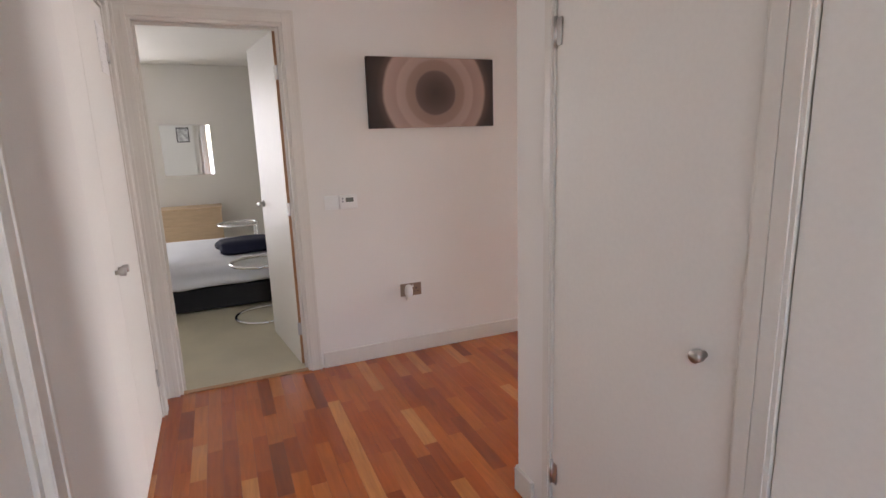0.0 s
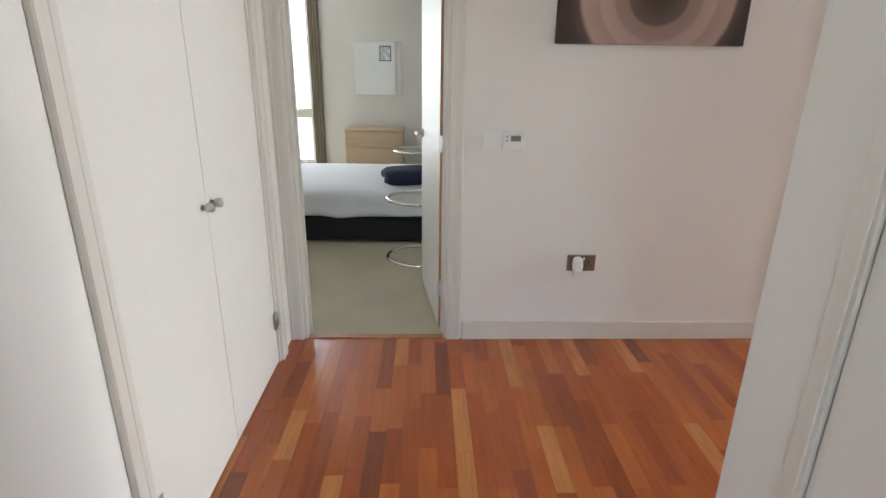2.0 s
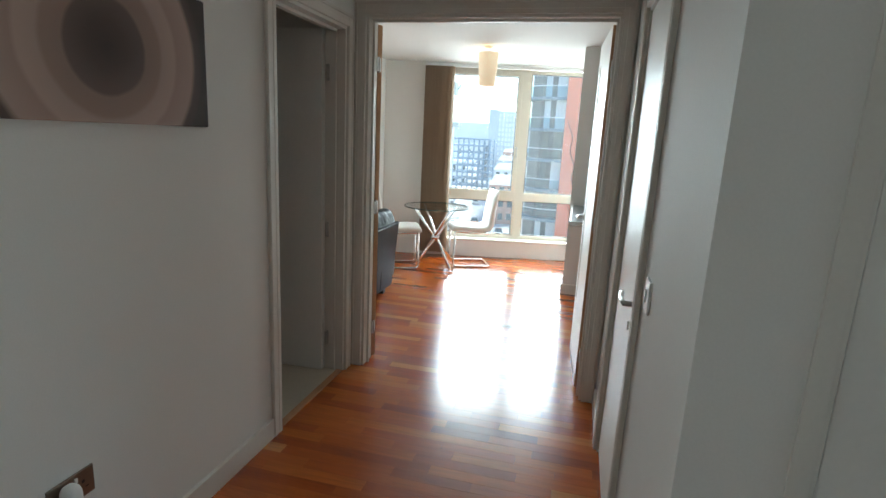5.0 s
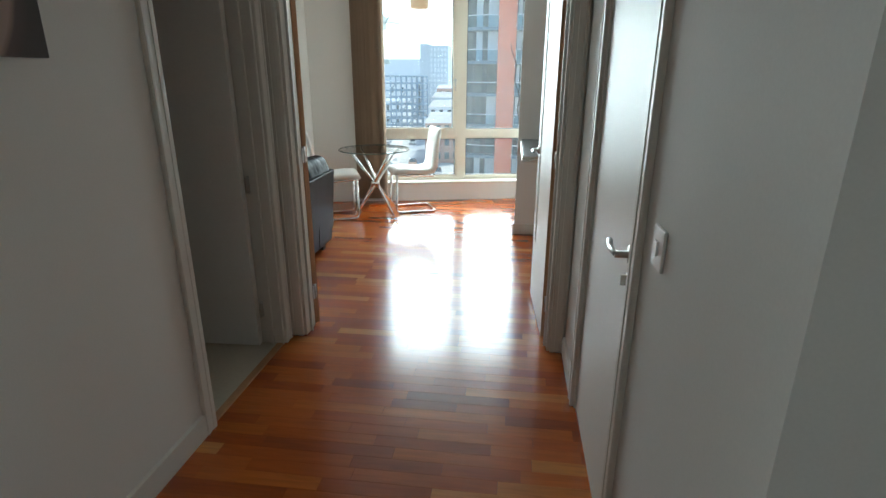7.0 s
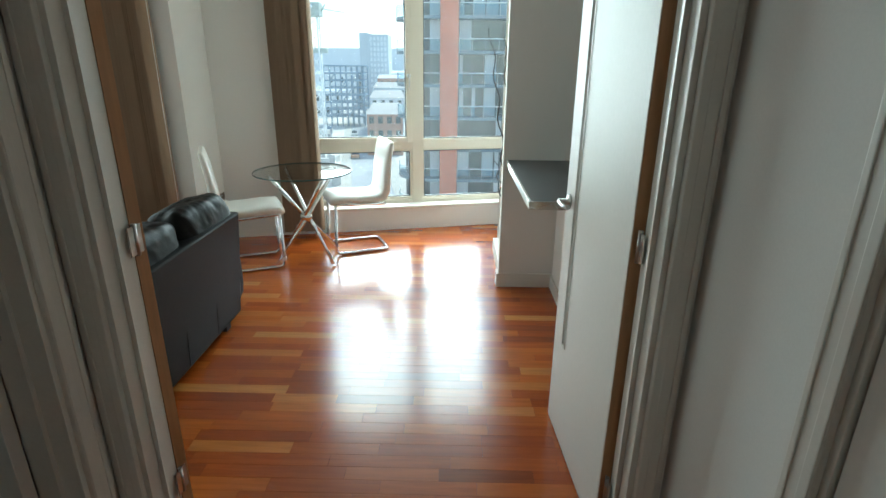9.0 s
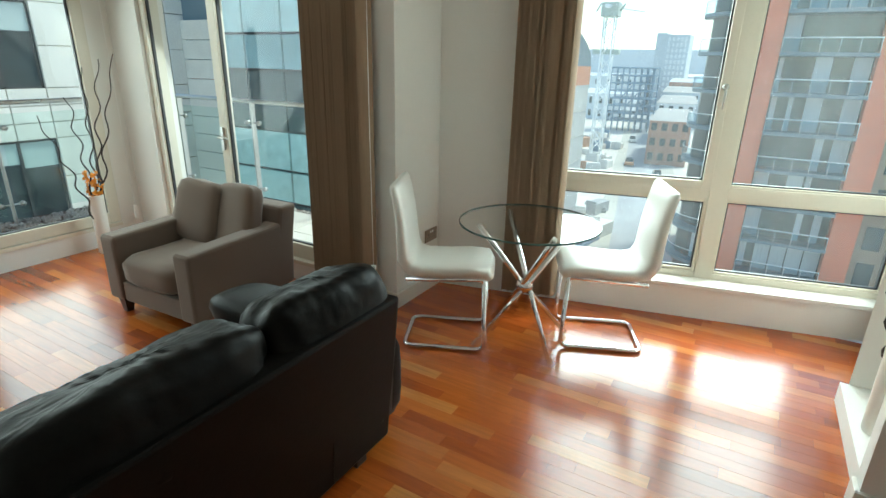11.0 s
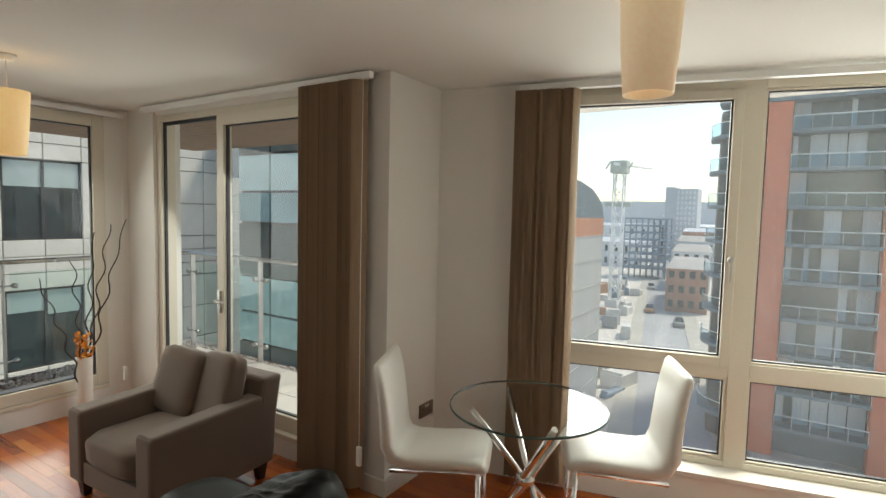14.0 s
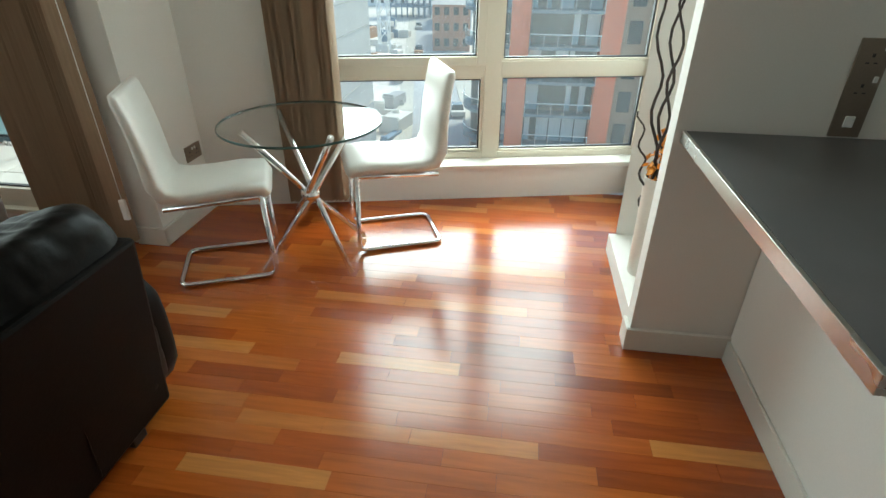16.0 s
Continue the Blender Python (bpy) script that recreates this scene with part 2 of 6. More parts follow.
def loft(bm, sections, m=None, close=True, smooth=True):
    """Skins closed sections of equally many points."""
    g = bmesh.new()
    rings = [[g.verts.new(p) for p in s] for s in sections]
    n = len(rings[0])
    for a, b in zip(rings, rings[1:]):
        for k in range(n):
            g.faces.new((a[k], a[(k + 1) % n], b[(k + 1) % n], b[k])).smooth = smooth
    if close:
        g.faces.new(rings[0][::-1])
        g.faces.new(rings[-1])
    bmesh.ops.recalc_face_normals(g, faces=g.faces)
    return absorb(bm, g, m)


def pillow(bm, w, d, h, m=None, power=3.2, n=14, dent=0.0, seed=0):
    """A soft cushion: a rounded box of width, depth and height, with creases."""
    g = bmesh.new()
    bmesh.ops.create_uvsphere(g, u_segments=n * 2, v_segments=n, radius=1.0)
    for v in g.verts:
        p = v.co
        k = (abs(p.x) ** power + abs(p.y) ** power + abs(p.z) ** power) ** (-1 / power)
        q = p * k
        wob = 1 + dent * noise.noise(Vector((q.x * 1.7 + seed, q.y * 1.7, q.z * 1.7)))
        v.co = Vector((q.x * w / 2, q.y * d / 2, q.z * h / 2)) * wob
    for f in g.faces:
        f.smooth = True
    return absorb(bm, g, m)


def mesh_object(name, bm, material, bevel=0.0):
    me = bpy.data.meshes.new(name)
    bm.to_mesh(me)
    bm.free()
    for mt in (material if isinstance(material, (list, tuple)) else [material]):
        me.materials.append(mt)
    ob = new(name, me)
    if bevel:
        md = ob.modifiers.new("edge", 'BEVEL')
        md.width, md.segments, md.limit_method, md.angle_limit = bevel, 2, 'ANGLE', radians(40)
    return ob


def part(name, bm, material, parent, label="", bevel=0.0):
    ob = mesh_object(name, bm, material, bevel)
    ob.parent = parent
    return tagged(ob, label)


def thing(name, m, label, category, group=""):
    ob = new(name)
    ob.empty_display_size = 0.1
    ob.matrix_world = m
    return tagged(ob, label, category, group)


def structure(name, bm, material, label="", category="", bevel=0.0):
    ob = mesh_object(name, bm, material, bevel)
    return tagged(ob, label or name.replace("_", " "), category or name.split("_")[0], kind="structure")


def B(*boxes, bevel=0.0):
    bm = bmesh.new()
    for b in boxes:
        box(bm, *b, bevel=bevel)
    return bm

# ---- large structure ----
CEIL = 2.36
HCEIL = 2.36
W = 0.12  # inner wall thickness

FLOOR = structure("floor", B((-3.73, 2.75, 3.64, 6.4, -0.25, -0.004), (-1.1, 1.66, 6.4, 7.4, -0.25, -0.004), (0.0, 1.58, 0.10, 3.64, -0.25, -0.004), (1.58, 4.85, 0.20, 1.6, -0.25, -0.004)), M_JOINT, "glossy reddish cherry strip parquet floor", "floor")
structure("floor_bedroom", B((-4.75, -W, -2.05, 2.35, -0.02, 0.004), (-W, -0.036, 0.235, 0.957, -0.02, 0.004)), M_CARPET, "beige cut-pile carpet with faint stains", "carpet")
structure("floor_side_room", B((-2.6, -0.03, 2.60, 3.62, -0.02, 0.004)), M_VINYL, "beige vinyl floor of the side room", "floor")

# hall, wall with the canvas (x = 0)
bm = B((-W, 0, 0.12, 0.20, 0, HCEIL), (-W, 0, 0.20, 0.99, 2.09, HCEIL), (-W, 0, 0.99, 2.76, 0, HCEIL), (-W, 0, 2.76, 3.53, 2.09, HCEIL), (-W, 0, 3.53, 3.62, 0, HCEIL))
structure("wall_hall_left", bm, M_WALL, "white painted plaster wall of the hall", "wall")
# wall with the double doors
bm = B((-W, 0.07, 3.63, 3.76, 0, HCEIL), (0.07, 1.49, 3.63, 3.76, 2.17, HCEIL), (1.49, 1.565, 3.63, 3.76, 0, HCEIL))
structure("wall_double_doors", bm, M_WALL, "white painted wall round the double doors", "wall")
# hall, right side
bm = B((1.565, 1.68, 1.55, 2.33, 0, HCEIL), (1.565, 1.68, 2.33, 3.12, 2.07, HCEIL), (1.565, 1.68, 3.12, 3.76, 0, HCEIL))
structure("wall_hall_right", bm, M_WALL, "white painted plaster wall of the hall", "wall")
# entrance corridor, cupboard side
bm = B((0.0, 0.20, 0.03, 0.15, 0, HCEIL), (0.20, 1.44, 0.03, 0.15, 2.09, HCEIL), (1.44, 1.70, 0.03, 0.15, 0, HCEIL), (1.70, 2.30, 0.03, 0.25, 0, HCEIL), (2.30, 3.08, 0.03, 0.25, 2.06, HCEIL), (3.08, 4.9, 0.03, 0.25, 0, HCEIL))
structure("wall_entrance_left", bm, M_WALL, "painted wall round the hall cupboard", "wall")
bm = B((1.68, 1.755, 1.55, 1.67, 0, HCEIL), (1.755, 2.515, 1.55, 1.67, 2.07, HCEIL), (2.515, 2.545, 1.55, 1.67, 0, HCEIL), (2.545, 3.36, 1.55, 1.67, 2.07, HCEIL), (3.36, 4.9, 1.55, 1.67, 0, HCEIL))
structure("wall_entrance_right", bm, M_WALL, "painted wall round the cupboard doors", "wall")
# unseen end wall, added to hold the fill light's opening
structure("wall_entrance_end", B((4.8, 4.9, 0.25, 0.35, 0, HCEIL), (4.8, 4.9, 1.45, 1.55, 0, HCEIL), (4.8, 4.9, 0.35, 1.45, 0, 0.45), (4.8, 4.9, 0.35, 1.45, 2.2, HCEIL)), M_WALL, "plain painted end wall round the added, unseen window", "wall")
structure("wall_behind_cupboards", B((1.68, 4.9, 2.2, 2.3, 0, HCEIL)), M_WALL, "plain wall closing the cupboards", "wall")
structure("wall_cupboard_back", B((0.0, 4.9, -0.6, -0.5, 0, HCEIL), (0.0, 0.05, -0.5, 0.03, 0, HCEIL)), M_WALL, "plain wall closing the cupboard", "wall")
structure("ceiling_hall", B((-W, 4.9, -0.6, 3.63, HCEIL, HCEIL + 0.1)), M_CEIL, "white painted hall ceiling", "ceiling")

# bedroom
structure("wall_bedroom_far", B((-4.75, -4.62, -2.05, -1.55, 0, 2.45), (-4.75, -4.62, -1.55, -0.60, 0, 0.12), (-4.75, -4.62, -1.55, -0.60, 2.25, 2.45), (-4.75, -4.62, -0.60, 2.35, 0, 2.45)), M_WALL, "white bedroom wall with a mirror", "wall")
structure("wall_bedroom_side", B((-4.62, -W, -2.05, -1.95, 0, 2.45)), M_WALL, "white bedroom wall", "wall")
structure("wall_bedroom_right", B((-4.62, -W, 2.25, 2.35, 0, 2.45)), M_WALL, "white bedroom wall", "wall")
structure("wall_bedroom_near", B((-W, 0.0, -1.95, 0.12, 0, 2.45)), M_WALL, "white bedroom wall beside the door", "wall")
structure("ceiling_bedroom", B((-4.75, -W, -2.05, 2.35, 2.45, 2.55)), M_CEIL, "white bedroom ceiling", "ceiling")
# side room
bm = B((-2.7, -2.6, 2.6, 3.62, 0, 2.4), (-2.6, -W, 2.50, 2.60, 0, 2.4), (-2.6, -W, 3.53, 3.63, 0, 2.4))
structure("wall_side_room", bm, M_WALL, "plain cream walls of the side room", "wall")
structure("ceiling_side_room", B((-2.7, -W, 2.5, 3.63, 2.4, 2.5)), M_CEIL, "plain side room ceiling", "ceiling")

# living room
structure("wall_living_left", B((-3.90, -0.62, 3.77, 3.905, 0, CEIL), (-0.62, -W, 3.64, 3.76, 0, CEIL)), M_WALL, "white painted wall with the abstract canvas", "wall")
bm = B((-3.90, -3.73, 3.905, 6.22, 0, 0.17), (-3.90, -3.73, 3.905, 6.22, 2.30, CEIL), (-3.90, -3.73, 6.22, 6.62, 0, CEIL), (-3.73, -3.36, 6.40, 6.62, 0, CEIL))
structure("wall_terrace", bm, M_WALL, "white wall round the terrace window", "wall")
bm = B((-3.36, -1.20, 6.40, 6.58, 0, 0.15), (-3.36, -1.20, 6.42, 6.58, 2.30, CEIL), (-1.20, -1.04, 6.40, 7.25, 0, CEIL))
structure("wall_balcony", bm, M_WALL, "white wall and pier round the balcony door", "wall")
# dining window wall, turned
WIN = pose(-1.04, 6.90, 0, 0, 0, 13.0)


def wbox(bm, *a, bevel=0.0):
    return box(bm, *a, bevel=bevel, m=WIN)


bm = bmesh.new()
for b in ((-0.05, 3.0, 0.0, 0.24, 0, 0.20), (-0.05, 0.66, 0.0, 0.24, 0.20, CEIL), (0.66, 3.0, 0.0, 0.24, 2.345, CEIL), (2.74, 3.0, 0.0, 0.24, 0.20, 2.345)):
    wbox(bm, *b)
structure("wall_dining_window", bm, M_WALL, "white wall round the large dining window", "wall")
# kitchen partition with the niche behind it
structure("wall_kitchen_partition", B((1.285, 2.75, 5.90, 5.98, 0, CEIL)), M_WALL, "pale painted kitchen partition wall", "wall")
bm = B((1.66, 1.75, 5.98, 6.70, 0, CEIL), (1.30, 1.66, 5.98, 6.70, 0, 0.10))
loft(bm, [[(1.335, 6.70, z), (1.75, 6.70, z), (1.75, 7.80, z), (1.575, 7.80, z)] for z in (0, CEIL)], smooth=False)
structure("wall_niche", bm, M_WALL, "white niche beside the window", "wall")
structure("wall_kitchen_right", B((2.75, 2.87, 3.76, 5.98, 0, CEIL)), M_WALL, "plain kitchen wall", "wall")
structure("wall_kitchen_back", B((1.565, 2.87, 3.64, 3.76, 0, CEIL)), M_WALL, "plain kitchen wall beside the double doors", "wall")
structure("ceiling_living", B((-3.90, 2.87, 3.76, 8.0, CEIL, CEIL + 0.1)), M_CEIL, "white painted living room ceiling", "ceiling")


# ---- doors, trim ----
def trim(m, w, h, depth, face=0.075, stop=0.050):
    """Lining, stop and moulded architrave of an opening: local x along the wall, y out of it, z up."""
    g = bmesh.new()
    for b in ((0, 0.022, -depth - 0.002, 0.002, 0, h), (w - 0.022, w, -depth - 0.002, 0.002, 0, h), (0.022, w - 0.022, -depth - 0.002, 0.002, h - 0.022, h)):
        box(g, *b, bevel=0.002, m=m)
    for b in ((0.022, 0.036, 0, h - 0.022), (w - 0.036, w - 0.022, 0, h - 0.022), (0.036, w - 0.036, h - 0.036, h - 0.022)):
        box(g, b[0], b[1], -stop - 0.014, -stop, b[2], b[3], m=m)
    a = bmesh.new()
    for e0, e1, t in ((-face + 0.012, 0.006, 0.016), (-face + 0.0135, -face + 0.030, 0.0195), (-0.020, 0.0045, 0.0185)):
        for b in ((e0, e1, 0, t, 0, h - e0), (w - e1, w - e0, 0, t, 0, h - e0), (e1, w - e1, 0, t, h - e1, h - e0)):
            box(a, *b, bevel=0.003, m=m)
    return g, a


def lever(m, parent, lock=False):
    """Lever handle on a rose: local y out of the leaf, lever along x."""
    bm = bmesh.new()
    lathe(bm, [(0.0, 0.0), (0.026, 0.0), (0.026, 0.006), (0.024, 0.009), (0.010, 0.010), (0.010, 0.045), (0.0, 0.045)], 20, m @ pose(0, 0, 0, -90, 0, 0))
    tube(bm, [m @ Vector(p) for p in rounded([(0, 0.040, 0), (0.02, 0.046, 0.002), (0.075, 0.046, -0.002), (0.118, 0.040, 0.006)], 0.01, 3)], 0.009, 10)
    if lock:
        lathe(bm, [(0.0, 0.0), (0.021, 0.0), (0.021, 0.006), (0.0, 0.007)], 16, m @ pose(0, 0, -0.075, -90, 0, 0))
        box(bm, -0.004, 0.004, 0.006, 0.022, -0.09, -0.06, m=m)
    return part("handle", bm, M_STEEL, parent, "brushed steel lever handle")


def hinge(x, y, z, parent, turn=0.0):
    bm = bmesh.new()
    m = pose(x, y, z, 0, 0, turn)
    lathe(bm, [(0.0, -0.045), (0.007, -0.045), (0.007, 0.045), (0.0, 0.045)], 10, m)
    box(bm, -0.001, 0.002, -0.03, 0.03, -0.04, 0.04, m=m)
    return part("hinge", bm, M_STEEL, parent, "steel butt hinge")


def door_set(name, m, w, h, depth, label, stop=0.050, plain=False):
    ob = tagged(thing(name, pose(0, 0, 0), label, "door"), kind="structure")
    g, a = trim(m, w, h, depth, stop=stop)
    part("door_lining", g, M_TRIM, ob)
    if plain:
        a.free()
        a = bmesh.new()
        for b in ((-0.024, 0.012, 0, h + 0.024), (w - 0.012, w + 0.024, 0, h + 0.024), (0.012, w - 0.012, h - 0.012, h + 0.024)):
            box(a, b[0], b[1], 0, 0.006, b[2], b[3], bevel=0.0015, m=m)
    part("architrave", a, M_TRIM, ob, "flat cream frame strip" if plain else "cream moulded architrave")
    return ob


def leaf(parent, m, w, h, edge=True, thick=0.042):
    """Flush leaf: local x from the hinge, y through its thickness."""
    bm = bmesh.new()
    box(bm, 0.002, w - 0.002, -thick / 2, thick / 2, 0.008, h, bevel=0.002, m=m)
    ob = part("door_leaf", bm, M_DOOR, parent, "flush off-white painted leaf")
    if edge:
        bm = bmesh.new()
        box(bm, -0.0015, 0.0015, -thick / 2 + 0.002, thick / 2 - 0.002, 0.01, h - 0.002, m=m)
        box(bm, w - 0.0025, w + 0.0005, -thick / 2 + 0.002, thick / 2 - 0.002, 0.01, h - 0.002, m=m)
        part("leaf_edge", bm, M_EDGE, ob, "bare reddish wood edge")
    return ob


# bedroom door, open into the bedroom
d = door_set("door_1", pose(0, 0.978, 0, 0, 0, -90), 0.765, 2.075, W, "open white bedroom door in a cream frame")
m = pose(-0.112, 0.950, 0, 0, 0, 187.5)
lf = leaf(d, m, 0.73, 2.05)
lever(m @ pose(0.66, 0.021, 1.0) @ Matrix.Diagonal((-1, 1, 1, 1)), lf)
lever(m @ pose(0.66, -0.021, 1.0, 0, 0, 180), lf)
for z in (0.25, 1.02, 1.82):
    hinge(-0.098, 0.953, z, lf)
# side room door, open into the side room
d = door_set("door_2", pose(0, 3.525, 0, 0, 0, -90), 0.76, 2.075, W, "open cream side room door in a moulded frame")
m = pose(-0.118, 3.478, 0, 0, 0, 182.5)
lf = leaf(d, m, 0.72, 2.05, edge=False)
for z in (0.215, 0.91, 1.82):
    hinge(-0.100, 3.497, z, lf)
# closed door in the right wall
d = door_set("door_3", pose(1.565, 2.325, 0, 0, 0, 90), 0.80, 2.07, 0.11, "closed white painted hall door with a lever handle")
lf = leaf(d, pose(1.592, 3.10, 0, 0, 0, -90), 0.75, 2.045, edge=False)
lever(pose(1.571, 2.405, 0.98, 0, 0, 90), lf, lock=True)
# double doors
d = door_set("door_4", pose(1.49, 3.63, 0, 0, 0, 180), 1.42, 2.16, 0.13, "open double doors with glazed slots")
for hx, ang, sgn in ((0.098, 160.5, 1), (1.462, 93.5, -1)):
    m = pose(hx, 3.782, 0, 0, 0, ang)
    w, h, s0, s1 = 0.66, 2.13, 0.50, 0.545
    bm = bmesh.new()
    for b in ((0.002, s0, 0.008, h), (s1, w - 0.002, 0.008, h), (s0, s1, 0.008, 0.42), (s0, s1, 1.98, h)):
        box(bm, b[0], b[1], -0.021, 0.021, b[2], b[3], m=m)
    lf = part("door_leaf", bm, M_DOOR, d, "off-white flush leaf with a narrow glazed slot")
    bm = bmesh.new()
    for b in ((s0, s0 + 0.008, 0.42, 1.98), (s1 - 0.008, s1, 0.42, 1.98), (s0 + 0.008, s1 - 0.008, 0.42, 0.428), (s0 + 0.008, s1 - 0.008, 1.972, 1.98)):
        box(bm, b[0], b[1], -0.024, 0.024, b[2], b[3], m=m)
    part("slot_bead", bm, M_TRIM, lf)
    bm = bmesh.new()
    box(bm, s0 + 0.006, s1 - 0.006, -0.003, 0.003, 0.425, 1.975, m=m)
    part("slot_pane", bm, M_GLASS, lf, "narrow clear glass pane").visible_shadow = False
    bm = bmesh.new()
    box(bm, -0.002, 0.001, -0.019, 0.019, 0.01, h - 0.002, m=m)
    box(bm, w - 0.001, w + 0.001, -0.019, 0.019, 0.01, h - 0.002, m=m)
    part("leaf_edge", bm, M_EDGE, lf, "bare reddish wood edge")
    lever(m @ pose(0.605, 0.021, 1.0, 0, 0, 180) @ Matrix.Diagonal((1, -1, 1, 1)), lf)
    lever(m @ pose(0.605, -0.021, 1.0, 0, 0, 180), lf)
    for z in (0.22, 1.03, 1.9):
        hinge(hx + (0.004 if sgn > 0 else -0.004), 3.764, z, lf)


# hall cupboard with two leaves
def knob(x, y, z, parent, out=1):
    bm = bmesh.new()
    lathe(bm, [(0.0, 0.0), (0.009, 0.0), (0.009, 0.012), (0.015, 0.016), (0.016, 0.034), (0.013, 0.038), (0.0, 0.039)], 18, pose(x, y, z, -90 * out, 0, 0))
    return part("knob", bm, M_STEEL, parent, "round brushed steel knob")


d = door_set("door_5", pose(0.22, 0.15, 0), 1.21, 2.075, 0.10, "closed white double cupboard doors with steel knobs", 0.034)
for x0, x1, kx in ((0.244, 0.832, 0.800), (0.836, 1.406, 0.872)):
    bm = bmesh.new()
    box(bm, x0, x1, 0.118, 0.146, 0.008, 2.045, bevel=0.002)
    lf = part("door_leaf", bm, M_DOOR, d, "flush white cupboard leaf")
    knob(kx, 0.146, 0.94, lf)
    for z in (0.23, 1.85):
        hinge(x0 + 0.004 if x0 < 0.5 else x1 - 0.004, 0.150, z, lf, 90)
bm = bmesh.new()
for k in range(9):
    box(bm, 0.29, 0.43, 0.147, 0.151, 1.76 + 0.020 * k, 1.771 + 0.020 * k)
box(bm, 0.275, 0.445, 0.1465, 0.149, 1.745, 1.955)
part("vent_grille", bm, M_WHITE, lf, "small white vent grille")
# closed door in the corridor wall
d = door_set("door_8", pose(2.30, 0.25, 0), 0.78, 2.06, 0.12, "closed white painted corridor door in a cream frame", 0.046)
lf = leaf(d, pose(2.324, 0.225, 0), 0.732, 2.035, edge=False, thick=0.040)
lever(pose(2.99, 0.245, 1.0, 0, 0, 0) @ Matrix.Diagonal((-1, 1, 1, 1)), lf)
# cupboards in the other corridor wall
for nm, x0, w, kx in (("door_6", 1.765, 0.74, 2.395), ("door_7", 2.555, 0.77, 3.22)):
    d = door_set(nm, pose(x0 + w, 1.55, 0, 0, 0, 180), w, 2.06, 0.11, "closed cream cupboard door with a steel knob", 0.042, plain=True)
    bm = bmesh.new()
    box(bm, x0 + 0.026, x0 + w - 0.026, 1.556, 1.59, 0.008, 2.035, bevel=0.002)
    lf = part("door_leaf", bm, M_DOOR, d, "flush cream cupboard leaf")
    knob(kx, 1.556, 0.90, lf, -1)
    for z in (0.22, 1.72):
        hinge(x0 + 0.026, 1.552, z, lf, 90)


def skirting(name, runs, t=0.016, h=0.10):
    """Runs of (x0, y0, x1, y1): skirting stands left of its direction."""
    bm = bmesh.new()
    for x0, y0, x1, y1 in runs:
        d = Vector((x1 - x0, y1 - y0, 0))
        mm = Matrix.Translation((x0, y0, 0)) @ Matrix.Rotation(math.atan2(d.y, d.x), 4, 'Z')
        box(bm, 0, d.length, 0, t, 0, h, bevel=0.003, m=mm)
    return structure(name, bm, M_TRIM, "cream painted skirting board", "baseboard")


skirting("baseboard_hall", [(0, 2.70, 0, 1.055), (1.565, 1.56, 1.565, 2.26), (1.565, 3.19, 1.565, 3.61), (1.70, 0.25, 2.235, 0.25), (3.145, 0.25, 4.8, 0.25), (1.68, 1.55, 1.56, 1.55), (1.565, 1.545, 1.565, 1.60)])
skirting("baseboard_living", [(-3.73, 3.905, -0.62, 3.905), (1.285, 5.885, 1.285, 5.98), (2.75, 5.90, 1.27, 5.90)])
skirting("baseboard_pier", [(-1.04, 6.93, -1.04, 6.385), (-1.024, 6.40, -1.20, 6.40)])
skirting("baseboard_bedroom", [(-4.62, 2.25, -4.62, -0.60)])
bm = bmesh.new()
box(bm, -0.036, 0.002, 0.236, 0.956, -0.01, 0.007, bevel=0.002)
structure("trim_threshold", bm, M_EDGE, "brown wooden threshold bar at the bedroom door", "trim")
bm = bmesh.new()
box(bm, -0.036, 0.002, 2.788, 3.502, -0.01, 0.007, bevel=0.002)
structure("trim_threshold_side", bm, M_EDGE, "brown wooden threshold bar at the side room", "trim")


# ---- windows ----
def sash(parent, u0, u1, z0, z1, v0, v1, fw, m, name="sash", glass=True, pane=M_GLASS):
    """A rectangular frame with its pane and gasket, local u, v, z."""
    bm = bmesh.new()
    for b in ((u0, u0 + fw, z0, z1), (u1 - fw, u1, z0, z1), (u0 + fw, u1 - fw, z0, z0 + fw), (u0 + fw, u1 - fw, z1 - fw, z1)):
        box(bm, b[0], b[1], v0, v1, b[2], b[3], bevel=0.004, m=m)
    fr = part(name, bm, M_FRAME, parent)
    mid = (v0 + v1) / 2
    bm = bmesh.new()
    a = 0.009
    for b in ((u0 + fw, u0 + fw + a, z0 + fw, z1 - fw), (u1 - fw - a, u1 - fw, z0 + fw, z1 - fw), (u0 + fw + a, u1 - fw - a, z0 + fw, z0 + fw + a), (u0 + fw + a, u1 - fw - a, z1 - fw - a, z1 - fw)):
        box(bm, b[0], b[1], mid - 0.012, mid + 0.012, b[2], b[3], m=m)
    part("gasket", bm, M_GASKET, fr, "black rubber gasket")
    if glass:
        bm = bmesh.new()
        box(bm, u0 + fw, u1 - fw, mid - 0.003, mid + 0.003, z0 + fw, z1 - fw, m=m)
        part("pane", bm, pane, fr, "clear glass pane").visible_shadow = False
    return fr


# dining window
w1 = tagged(thing("window_1", pose(0, 0, 0), "large cream-framed dining window with a transom", "window"), kind="structure")
bm = bmesh.new()
for b in ((0.66, 0.73, 0.20, 2.345), (1.675, 1.775, 0.20, 2.345), (2.68, 2.74, 0.20, 2.345), (0.73, 1.675, 0.20, 0.265), (1.775, 2.68, 0.20, 0.265), (0.73, 1.675, 2.30, 2.345), (1.775, 2.68, 2.30, 2.345), (0.73, 1.675, 0.735, 0.80), (1.775, 2.68, 0.735, 0.82)):
    box(bm, b[0], b[1], 0.12, 0.20, b[2], b[3], bevel=0.004, m=WIN)
part("window_frame", bm, M_FRAME, w1)
